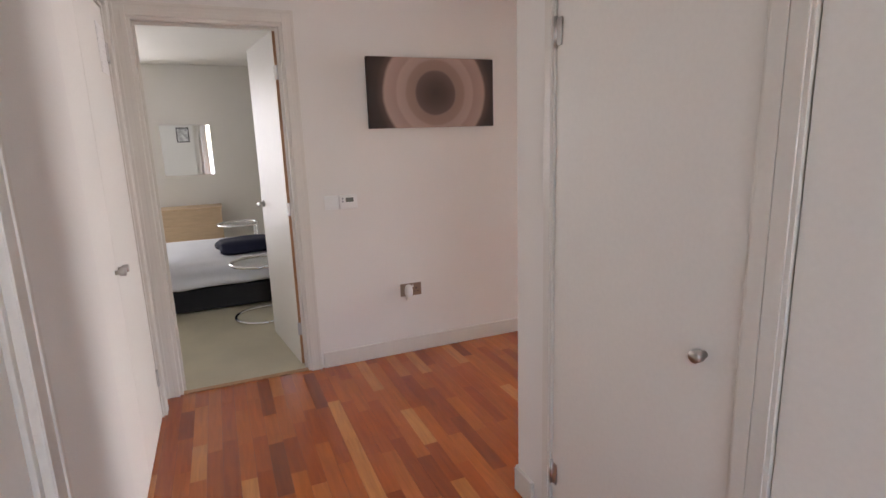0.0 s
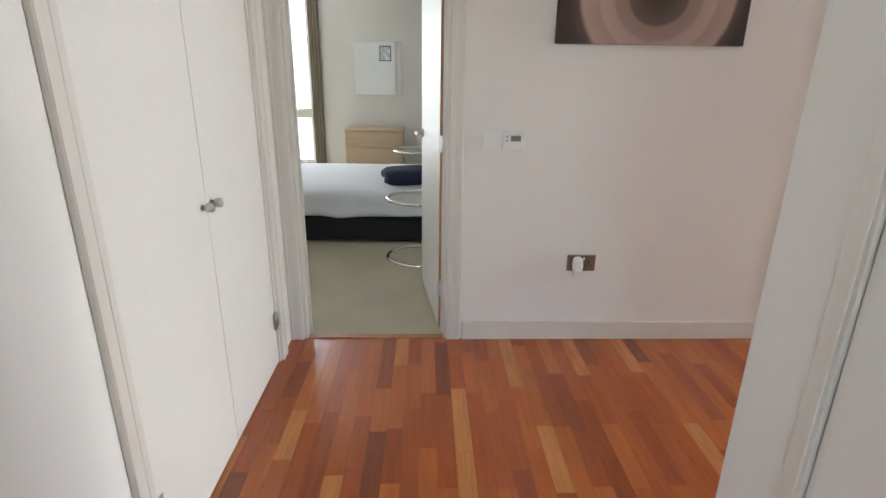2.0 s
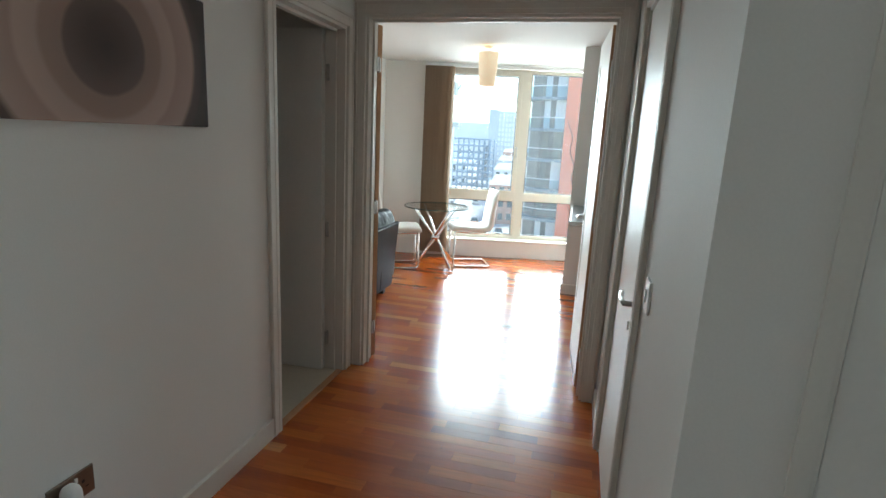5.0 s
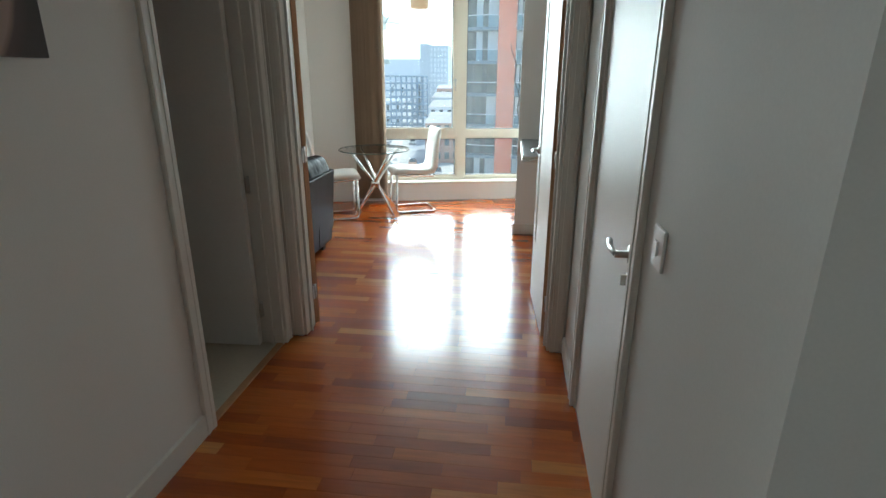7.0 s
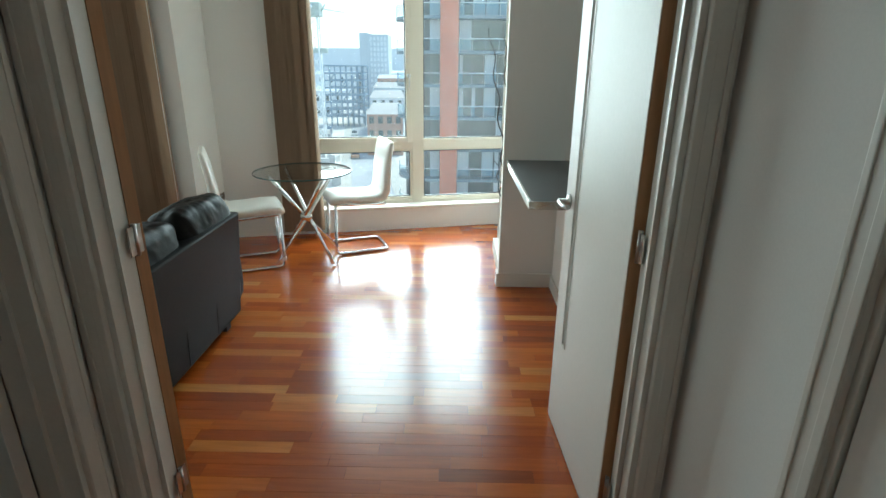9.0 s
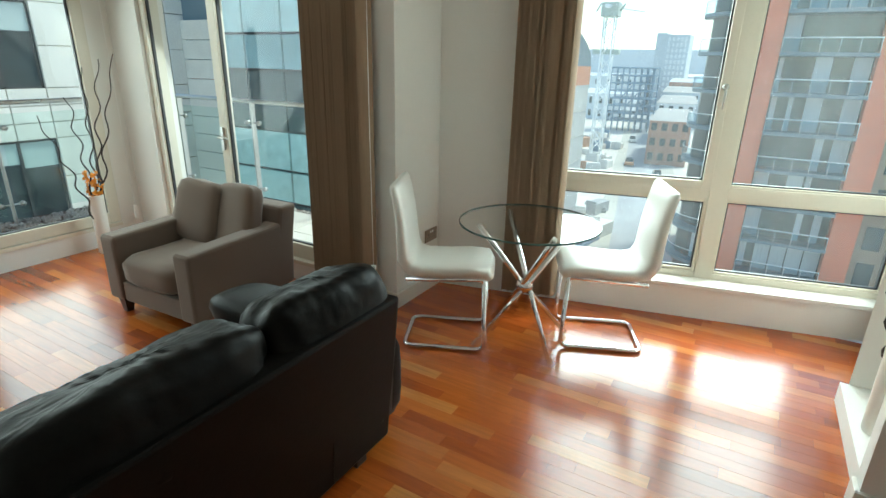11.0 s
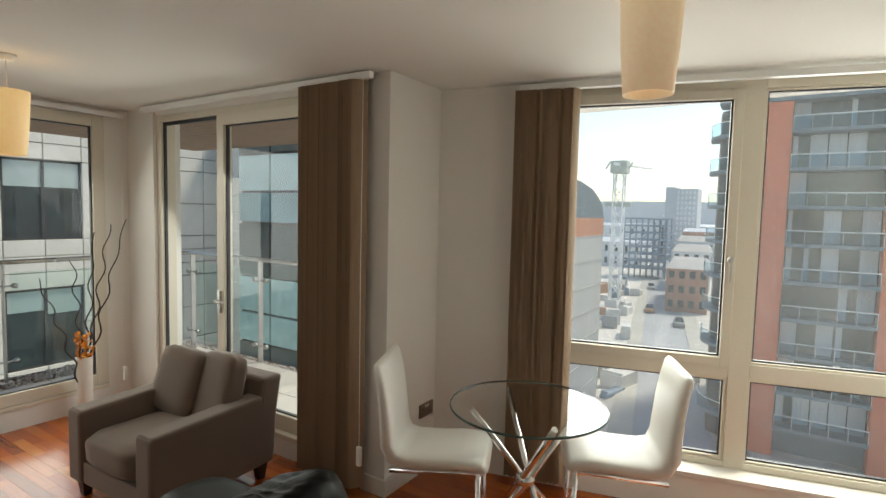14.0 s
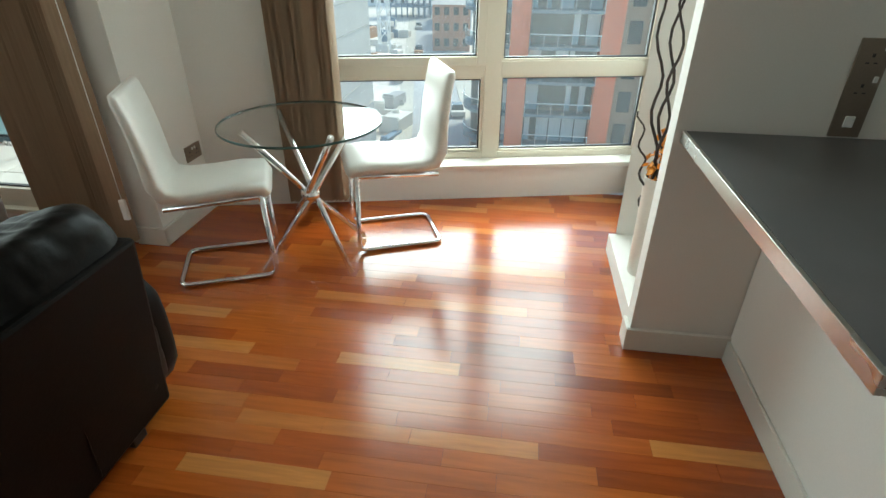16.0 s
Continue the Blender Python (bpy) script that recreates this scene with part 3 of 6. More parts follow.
sash(w1, 0.73, 1.675, 0.80, 2.30, 0.10, 0.19, 0.05, WIN, "opening_sash", pane=M_VEILED_GLASS)
sash(w1, 1.775, 2.68, 0.82, 2.30, 0.13, 0.19, 0.012, WIN, "fixed_light", pane=M_VEILED_GLASS)
sash(w1, 0.73, 1.675, 0.265, 0.735, 0.13, 0.19, 0.018, WIN, "fixed_light", pane=M_VEILED_GLASS)
sash(w1, 1.775, 2.68, 0.265, 0.735, 0.13, 0.19, 0.012, WIN, "fixed_light", pane=M_VEILED_GLASS)
bm = bmesh.new()
box(bm, 0.5, 2.78, -0.02, 0.125, 0.20, 0.228, bevel=0.005, m=WIN)
part("window_sill", bm, M_TRIM, w1, "cream painted sill board")
bm = bmesh.new()
lathe(bm, [(0.0, 0.0), (0.018, 0.0), (0.018, 0.012), (0.012, 0.03), (0.0, 0.032)], 14, WIN @ pose(1.65, 0.10, 1.39, 90, 0, 0))
tube(bm, [WIN @ Vector(p) for p in ((1.65, 0.072, 1.39), (1.65, 0.066, 1.36), (1.65, 0.068, 1.27))], 0.007, 8)
part("handle", bm, M_STEEL, w1, "steel window handle")

# terrace window: fixed light and sliding door
TER = pose(-3.73, 3.905, 0, 0, 0, 90)
w2 = tagged(thing("window_2", pose(0, 0, 0), "cream-framed terrace window with a sliding door", "window"), kind="structure")
sash(w2, 0.0, 1.20, 0.17, 2.30, 0.05, 0.13, 0.055, TER, "fixed_light")
sash(w2, 1.17, 2.315, 0.18, 2.295, 0.0, 0.07, 0.085, TER, "sliding_sash")
bm = bmesh.new()
box(bm, 0.0, 2.315, -0.012, 0.06, 0.145, 0.175, bevel=0.004, m=TER)
part("window_sill", bm, M_FRAME, w2, "cream metal threshold")
# balcony door: tall dark opening light and sliding door
BAL = pose(-3.36, 6.40, 0)
w3 = tagged(thing("window_3", pose(0, 0, 0), "cream-framed balcony sliding door, partly open", "window"), kind="structure")
bm = bmesh.new()
for b in ((0.0, 0.05, 0.15, 2.30), (2.11, 2.16, 0.15, 2.30), (0.05, 2.11, 0.15, 0.19), (0.05, 2.11, 2.255, 2.30)):
    box(bm, b[0], b[1], 0.03, 0.15, b[2], b[3], bevel=0.003, m=BAL)
part("window_frame", bm, M_FRAME, w3)
bm = bmesh.new()
for b in ((0.05, 0.075, 0.19, 2.255), (0.075, 0.80, 2.23, 2.255)):
    box(bm, b[0], b[1] - 0.012, 0.055, 0.075, b[2], b[3], m=BAL)
part("dark_reveal", bm, M_GASKET, w3, "black frame seal of the open light")
s = sash(w3, 0.77, 2.11, 0.19, 2.255, 0.02, 0.09, 0.075, BAL, "sliding_sash")
bm = bmesh.new()
box(bm, 0.785, 0.815, 0.005, 0.02, 0.86, 1.02, bevel=0.004, m=BAL)
tube(bm, [BAL @ Vector(p) for p in ((0.80, 0.02, 0.95), (0.80, -0.03, 0.95), (0.90, -0.035, 0.95))], 0.009, 8)
part("handle", bm, M_STEEL, s, "steel lever handle")
bm = bmesh.new()
box(bm, 0.0, 2.16, -0.012, 0.05, 0.125, 0.155, bevel=0.004, m=BAL)
part("window_sill", bm, M_FRAME, w3, "cream metal threshold")
# bedroom window
BED = pose(-4.62, -1.55, 0, 0, 0, 90)
w4 = tagged(thing("window_4", pose(0, 0, 0), "white-framed bedroom window", "window"), kind="structure")
sash(w4, 0.0, 0.95, 0.80, 2.25, 0.03, 0.10, 0.05, BED, "upper_sash")
sash(w4, 0.0, 0.95, 0.12, 0.80, 0.03, 0.10, 0.05, BED, "lower_sash")

# added window, never in view, as the opening for the corridor fill light
ENT = pose(4.8, 1.45, 0, 0, 0, -90)
w5 = tagged(thing("window_added", pose(0, 0, 0), "plain white-framed window, added unseen for the corridor fill light", "window"), kind="structure")
sash(w5, 0.0, 1.1, 0.45, 2.2, 0.03, 0.09, 0.05, ENT, "sash")


# ---- vertical blinds ----
M_BLIND = surface("blind_fabric", (0.29, 0.20, 0.13), 0.85, vary=0.10, big=3, fine=140, bump=0.25, depth=0.001, stretch=(1, 1, 0.05))


def blind(name, m, length, slats, z0, z1, rail, label):
    """Stacked vertical louvres under a head rail: local x along the rail."""
    ob = thing(name, m, label, "blind")
    bm = bmesh.new()
    box(bm, rail[0], rail[1], -0.02, 0.02, z1, z1 + 0.035, bevel=0.004)
    part("head_rail", bm, M_WHITE, ob, "white head rail")
    rng = random.Random(len(name))
    for k in range(slats):
        x = length * (k + 0.5) / slats
        a = radians(68 + rng.uniform(-14, 10))
        c, s_ = math.cos(a) * 0.045, math.sin(a) * 0.045
        bm = bmesh.new()
        n = 5
        ring = []
        for j in range(n + 1):
            q = 2 * j / n - 1
            bow = 0.006 * (1 - q * q)
            ring.append((x + q * c + bow * math.sin(a), q * s_ - bow * math.cos(a)))
        sec = [(px, py) for px, py in ring] + [(px + 0.0012, py + 0.0012) for px, py in reversed(ring)]
        zb = z0 + rng.uniform(-0.003, 0.004)
        loft(bm, [[(px, py, zb) for px, py in sec], [(px, py, z1) for px, py in sec]], smooth=False)
        part("slat", bm, M_BLIND, ob)
    bm = bmesh.new()
    tube(bm, [(rail[1] - 0.03, -0.03, z1), (rail[1] - 0.03, -0.035, 1.2), (rail[1] - 0.03, -0.03, 0.30)], 0.002, 6)
    box(bm, rail[1] - 0.045, rail[1] - 0.015, -0.04, -0.02, 0.20, 0.31, bevel=0.005)
    part("chain", bm, M_WHITE, ob, "white pull chain with a weight")
    return ob


blind("vertical_blind", pose(-3.665, 3.93, 0, 0, 0, 90), 0.33, 18, 0.14, CEIL - 0.07, (-0.01, 2.4), "brown fabric vertical blind, drawn back beside the terrace window")
blind("vertical_blind", pose(-1.60, 6.315, 0), 0.43, 20, 0.05, CEIL - 0.05, (-1.75, 0.50), "brown fabric vertical blind, stacked beside the balcony door")
blind("vertical_blind", WIN @ pose(0.50, -0.06, 0), 0.33, 18, 0.05, CEIL - 0.05, (0.0, 2.3), "brown fabric vertical blind, stacked beside the dining window")
M_CURTAIN = surface("bedroom_blind", (0.33, 0.28, 0.23), 0.85, vary=0.1, fine=140, stretch=(1, 1, 0.05))
bm = bmesh.new()
sec = [(-4.585 + 0.022 * math.sin(k * 2.1), -0.62 + 0.012 * k) for k in range(13)]
sec = sec + [(x + 0.004, y) for x, y in reversed(sec)]
loft(bm, [[(x, y, 0.06) for x, y in sec], [(x, y, 2.32) for x, y in sec]], smooth=False)
tagged(mesh_object("bedroom_blind", bm, M_CURTAIN), "grey-brown blind drawn beside the bedroom window", "blind")


# ---- living room ----
M_LEATHER = surface("black_leather", (0.0045, 0.0038, 0.0032), 0.42, vary=0.3, big=5, fine=90, bump=0.3, depth=0.0016, gloss=0.10)
M_TAUPE = surface("taupe_fabric", (0.150, 0.106, 0.080), 0.92, vary=0.10, big=3, fine=420, bump=0.5, depth=0.0015, sheen=0.25)
M_WENGE = surface("dark_wood", (0.035, 0.020, 0.014), 0.45, vary=0.25, big=5, fine=50, stretch=(1, 1, 0.15))
M_WLEATHER = surface("white_leather", (0.80, 0.78, 0.73), 0.42, vary=0.03, big=4, fine=160, bump=0.25, depth=0.001)
M_GLOSSW = surface("white_lacquer", (0.82, 0.82, 0.81), 0.16, vary=0.015, big=2, fine=50, bump=0, coat=0.4)
M_INNER = surface("grey_lacquer", (0.42, 0.42, 0.44), 0.3, vary=0.04, bump=0.03)
M_CERAMIC = surface("ceramic", (0.74, 0.70, 0.64), 0.35, vary=0.04, big=6, fine=80, bump=0.05)
M_TWIG = surface("twig_bark", (0.035, 0.022, 0.018), 0.75, vary=0.3, big=20, fine=120, bump=0.5)
M_PETAL = surface("orange_petal", (0.75, 0.28, 0.02), 0.6, vary=0.3, big=30, fine=200)
M_WORKTOP = surface("grey_worktop", (0.115, 0.115, 0.12), 0.38, vary=0.12, big=8, fine=420, bump=0.08, depth=0.0005)
M_ALU = surface("aluminium_edge", (0.62, 0.61, 0.58), 0.28, 1.0, vary=0.05, bump=0.04)
M_SHADE = lamp_material("lit_shade", (1.0, 0.58, 0.18), 0.28, (0.85, 0.74, 0.55))
M_SHADE_PALE = lamp_material("pale_lit_shade", (1.0, 0.68, 0.40), 0.16, (0.86, 0.76, 0.62))


def sofa():
    """Two-seat leather sofa: its back along local x, front towards local +y."""
    ob = thing("sofa", pose(-0.30, 4.66, 0, 0, 0, 90), "black leather two-seat sofa with plump back cushions", "sofa")
    L = 0.70  # half length, with the arms
    bm = bmesh.new()
    sec = []
    for k in range(9):
        z = 0.05 + 0.63 * k / 8
        lean = 0.03 - 0.06 * (k / 8) ** 1.5
        bow = 0.012 * math.sin(k / 8 * math.pi)
        sec.append([(-L + 0.03, lean - bow, z), (L - 0.03, lean - bow, z), (L - 0.02, lean + 0.02, z), (L - 0.03, lean + 0.17, z), (-L + 0.03, lean + 0.17, z), (-L + 0.02, lean + 0.02, z)])
    loft(bm, sec, smooth=False)
    part("back", bm, M_LEATHER, ob, "sloping black leather back panel", bevel=0.012)
    for x in (-0.33, 0.0, 0.33):
        bm = bmesh.new()
        tube(bm, [(x, 0.02, 0.08), (x, 0.004, 0.36), (x, -0.012, 0.60)], 0.0025, 6)
        part("seam", bm, M_LEATHER, ob)
    bm = bmesh.new()
    box(bm, -L + 0.1, L - 0.1, 0.12, 0.86, 0.06, 0.27, bevel=0.03)
    part("seat_base", bm, M_LEATHER, ob)
    for k, x in enumerate((-0.29, 0.29)):
        bm = bmesh.new()
        pillow(bm, 0.58, 0.62, 0.22, pose(x, 0.56, 0.36), dent=0.06, seed=k)
        part("seat_cushion", bm, M_LEATHER, ob)
    for k, (x, ln) in enumerate(((-0.20, 0.70), (0.415, 0.55))):
        bm = bmesh.new()
        pillow(bm, ln, 0.25, 0.29, pose(x, 0.120, 0.655, -12, 0, 1.5 - 3 * k), power=3.8, n=56, dent=0.05, seed=3 + k)
        bm.normal_update()
        for v in bm.verts:
            p = v.co
            c = noise.noise(Vector((p.x * 8 + k * 5, p.y * 5, p.z * 5))) + 0.9 * (0.4 - abs(noise.noise(Vector((p.x * 22, p.y * 9, p.z * 9 + k * 3))))) + 0.8 * (0.35 - min(0.35, 2.2 * abs(noise.noise(Vector((p.x * 30, p.y * 12, p.z * 10 + k))))))
            v.co += v.normal * 0.0095 * c
        part("back_cushion", bm, M_LEATHER, ob, "creased black leather back cushion")
    for s_ in (-1, 1):
        bm = bmesh.new()
        pillow(bm, 0.22, 0.86, 0.42, pose(s_ * (L - 0.06), 0.45, 0.25), power=4.5, n=14, dent=0.03, seed=8)
        part("arm", bm, M_LEATHER, ob)
        bm = bmesh.new()
        pillow(bm, 0.31, 0.76, 0.15, pose(s_ * (L - 0.05), 0.54, 0.445), power=4.0, n=18, dent=0.05, seed=9)
        part("arm_pad", bm, M_LEATHER, ob, "rounded black leather arm pad")
        bm = bmesh.new()
        pillow(bm, 0.13, 0.30, 0.42, pose(s_ * (L + 0.045), 0.19, 0.27), power=4.0, n=12)
        part("arm_panel", bm, M_LEATHER, ob)
    for x in (-0.52, 0.52):
        for y_ in (0.08, 0.80):
            bm = bmesh.new()
            box(bm, x - 0.03, x + 0.03, y_ - 0.03, y_ + 0.03, 0, 0.07, bevel=0.005)
            part("leg", bm, M_WENGE, ob, "short dark wooden foot")
    return ob


sofa()


def armchair():
    """Armchair with its front towards local -y."""
    ob = thing("armchair", pose(-2.10, 5.82, 0, 0, 0, 2), "taupe fabric armchair with two loose back cushions on dark feet", "armchair")
    w, d, ah = 0.39, 0.39, 0.50
    for s_ in (-1, 1):
        bm = bmesh.new()
        x0, x1 = sorted((s_ * w, s_ * (w - 0.13)))
        sec = []
        for yy, zt in ((-d, ah - 0.01), (-d + 0.02, ah), (0.20, ah + 0.015), (d - 0.10, ah + 0.02)):
            sec.append([(x0, yy, 0.10), (x1, yy, 0.10), (x1, yy, zt), (x0, yy, zt)])
        loft(bm, sec, smooth=False)
        part("arm", bm, M_TAUPE, ob, bevel=0.018)
    bm = bmesh.new()
    sec = []
    for z, y0 in ((0.10, d - 0.16), (0.40, d - 0.14), (0.62, d - 0.10)):
        sec.append([(-w, y0, z), (w, y0, z), (w, y0 + 0.14, z), (-w, y0 + 0.14, z)])
    loft(bm, sec, smooth=False)
    part("backrest", bm, M_TAUPE, ob, bevel=0.02)
    bm = bmesh.new()
    box(bm, -w + 0.132, w - 0.132, -d + 0.012, d - 0.17, 0.10, 0.22)
    part("seat_base", bm, M_TAUPE, ob, bevel=0.008)
    bm = bmesh.new()
    pillow(bm, 2 * w - 0.27, 0.63, 0.17, pose(0, -0.085, 0.305), power=7, n=14, dent=0.015)
    part("seat_cushion", bm, M_TAUPE, ob)
    for x, a in ((-0.15, 4), (0.13, -5)):
        bm = bmesh.new()
        pillow(bm, 0.36, 0.14, 0.40, pose(x, 0.13 + 0.05 * (x > 0), 0.555, -17, a, a), power=5.0, n=14, dent=0.05, seed=x * 10)
        part("back_cushion", bm, M_TAUPE, ob, "loose square taupe cushion")
    for x in (-w + 0.06, w - 0.06):
        for yy in (-d + 0.06, d - 0.08):
            bm = bmesh.new()
            sec = [[(x - r, yy - r, z), (x + r, yy - r, z), (x + r, yy + r, z), (x - r, yy + r, z)] for r, z in ((0.020, 0.0), (0.032, 0.10))]
            loft(bm, sec, smooth=False)
            part("leg", bm, M_WENGE, ob, "tapered dark wooden foot")
    return ob


armchair()


def tv_stand():
    """Capsule-shaped shelf on a chrome trumpet foot: length along local x, mouth towards -y."""
    ob = thing("tv_stand", pose(-3.20, 4.26, 0, 0, 0, 126), "white glossy capsule-shaped television stand on a chrome foot", "tv stand")

    def ring(hl, hh, r, y_):
        pts = []
        for cx, cz, a0 in ((hl - r, hh - r, 0), (-hl + r, hh - r, 90), (-hl + r, -hh + r, 180), (hl - r, -hh + r, 270)):
            for k in range(7):
                a = radians(a0 + 15 * k)
                pts.append((cx + r * math.cos(a), y_, 0.315 + cz + r * math.sin(a)))
        return pts
    bm = bmesh.new()
    hl, hh = 0.39, 0.13
    rings = [ring(hl - 0.022, hh - 0.022, 0.085, -0.188), ring(hl - 0.010, hh - 0.010, 0.097, -0.195), ring(hl, hh, 0.107, -0.183), ring(hl, hh, 0.107, 0.183), ring(hl - 0.010, hh - 0.010, 0.097, 0.195), ring(hl - 0.022, hh - 0.022, 0.085, 0.188)]
    loft(bm, rings, close=False)
    part("shell", bm, M_GLOSSW, ob, "white lacquered bent shell")
    bm = bmesh.new()
    loft(bm, [ring(hl - 0.022, hh - 0.022, 0.085, -0.188), ring(hl - 0.022, hh - 0.022, 0.085, 0.188)], close=False)
    part("inner_shell", bm, M_INNER, ob, "grey inner lining")
    bm = bmesh.new()
    box(bm, -hl + 0.025, hl - 0.025, -0.15, 0.17, 0.308, 0.318, bevel=0.002)
    part("shelf", bm, M_TABLE_GLASS, ob, "dark glass shelf")
    bm = bmesh.new()
    lathe(bm, [(0.0, 0.0), (0.185, 0.0), (0.185, 0.006), (0.12, 0.016), (0.05, 0.030), (0.028, 0.05), (0.024, 0.18), (0.06, 0.183), (0.0, 0.184)], 32)
    part("foot", bm, M_CHROME, ob, "round chrome trumpet foot")
    return ob


tv_stand()


def dining_table():
    ob = thing("dining_table", pose(-0.20, 6.42, 0), "round glass dining table on crossed chrome bars", "table")
    bm = bmesh.new()
    lathe(bm, [(0.0, 0.702), (0.367, 0.702), (0.370, 0.704), (0.370, 0.706), (0.367, 0.709), (0.0, 0.709)], 64)
    part("tabletop", bm, M_TABLE_GLASS, ob, "clear round glass top").visible_shadow = False
    bm = bmesh.new()
    lathe(bm, [(0.366, 0.6995), (0.371, 0.7015), (0.371, 0.7085), (0.366, 0.7105)], 64, caps=False)
    part("glass_edge", bm, M_GLASS_EDGE, ob, "dark green polished glass edge")
    for a in (45, -40, 223, 143):
        c, s_ = math.cos(radians(a)), math.sin(radians(a))
        off = Vector((-s_, c, 0)) * 0.022
        bm = bmesh.new()
        tube(bm, [Vector((0.29 * c, 0.29 * s_, 0.014)) + off, Vector((0, 0, 0.345)) + off, Vector((-0.27 * c, -0.27 * s_, 0.699)) + off], 0.0145, 12)
        part("leg", bm, M_CHROME, ob)
    bm = bmesh.new()
    lathe(bm, [(0.0, 0.315), (0.042, 0.318), (0.046, 0.345), (0.042, 0.372), (0.0, 0.375)], 18)
    part("hub", bm, M_CHROME, ob, "chrome hub where the bars cross")
    return ob


M_GLASS_EDGE = surface("glass_edge", (0.05, 0.10, 0.09), 0.1, vary=0.05, bump=0)
dining_table()


def cantilever_chair(m):
    """White padded cantilever chair, facing local +x."""
    ob = thing("dining_chair", m, "white leather cantilever dining chair on a chrome tube frame", "chair", "chairs at the glass table")
    hw = 0.175
    r = 0.0125
    bm = bmesh.new()
    tube(bm, rounded([(0.21, -hw, 0.44), (0.225, -hw, 0.013), (-0.215, -hw, 0.013), (-0.215, hw, 0.013), (0.225, hw, 0.013), (0.21, hw, 0.44)], 0.05, 6), r, 12)
    part("frame", bm, M_CHROME, ob, "bent chrome tube base")
    bm = bmesh.new()
    for s_ in (-hw, hw):
        tube(bm, rounded([(0.21, s_, 0.40), (0.205, s_, 0.425), (-0.20, s_, 0.405)], 0.012, 4), r * 0.9, 10)
    part("seat_rail", bm, M_CHROME, ob)
    # one padded shell: seat curving up into the back
    path = [(0.235, 0.425, 0.030), (0.22, 0.455, 0.036), (0.12, 0.462, 0.034), (0.0, 0.452, 0.034), (-0.12, 0.448, 0.036), (-0.185, 0.462, 0.042), (-0.215, 0.52, 0.038), (-0.222, 0.62, 0.033), (-0.230, 0.71, 0.030), (-0.245, 0.81, 0.027), (-0.262, 0.885, 0.024), (-0.268, 0.905, 0.014)]
    secs = []
    for i, (x, z, t) in enumerate(path):
        a, c = path[max(0, i - 1)], path[min(len(path) - 1, i + 1)]
        d = Vector((c[0] - a[0], 0, c[1] - a[1])).normalized()
        nrm = Vector((-d.z, 0, d.x))
        width = 0.205 - (0.012 if i < 6 else 0.0) - (0.012 if i in (0, len(path) - 1) else 0)
        ring = []
        for k in range(20):
            q = 2 * math.pi * k / 20
            cu, su = math.cos(q), math.sin(q)
            u = math.copysign(abs(cu) ** 0.35, cu) * width
            v = math.copysign(abs(su) ** 0.6, su) * t
            ring.append(Vector((x, u, z)) + nrm * v)
        secs.append(ring)
    bm = bmesh.new()
    loft(bm, secs)
    part("seat_shell", bm, M_WLEATHER, ob, "padded white leather seat and back")
    return ob


cantilever_chair(pose(0.150, 6.72, 0, 0, 0, 203))
cantilever_chair(pose(-0.60, 6.265, 0, 0, 0, 24))


def pendant(x, y, z0, z1, r0, r1, material, label):
    ob = thing("pendant_lamp", pose(x, y, 0), label, "lamp", "pendant lamps")
    bm = bmesh.new()
    n = 40
    lathe(bm, [(r1 - 0.003, z0), (r1, z0), (r1 + (r0 - r1) * 0.5 + 0.003, (z0 + z1) / 2), (r0, z1), (r0 - 0.003, z1), (r1 + (r0 - r1) * 0.5, (z0 + z1) / 2), (r1 - 0.003, z0)], n, caps=False)
    part("shade", bm, material, ob, "tapered cream fabric shade, lit from inside")
    bm = bmesh.new()
    tube(bm, [(0, 0, z1 - 0.08), (0, 0, CEIL - 0.02)], 0.003, 8)
    part("cord", bm, M_WHITE, ob)
    bm = bmesh.new()
    lathe(bm, [(0.0, CEIL - 0.03), (0.03, CEIL - 0.028), (0.045, CEIL - 0.008), (0.045, CEIL), (0.0, CEIL)], 20)
    part("ceiling_rose", bm, M_WHITE, ob)
    bm = bmesh.new()
    lathe(bm, [(0.0, z1 - 0.19), (0.025, z1 - 0.175), (0.03, z1 - 0.14), (0.016, z1 - 0.10), (0.016, z1 - 0.06), (0.0, z1 - 0.06)], 16)
    part("bulb", bm, lamp_material("bulb_glow", (1.0, 0.66, 0.30), 4.0), ob, "warm lit bulb")
    return ob


pendant(-2.60, 5.24, 1.855, 2.18, 0.096, 0.074, M_SHADE, "cream tapered pendant lamp, lit, over the sitting area")
pendant(0.385, 5.90, 1.995, 2.30, 0.096, 0.076, M_SHADE_PALE, "cream tapered pendant lamp over the dining area")

bm = bmesh.new()
lathe(bm, [(0.0, CEIL - 0.04), (0.042, CEIL - 0.038), (0.05, CEIL - 0.018), (0.055, CEIL), (0.0, CEIL)], 24, pose(-3.10, 5.20, 0))
tagged(mesh_object("smoke_detector", bm, M_WHITE), "round white smoke detector on the ceiling", "smoke detector")


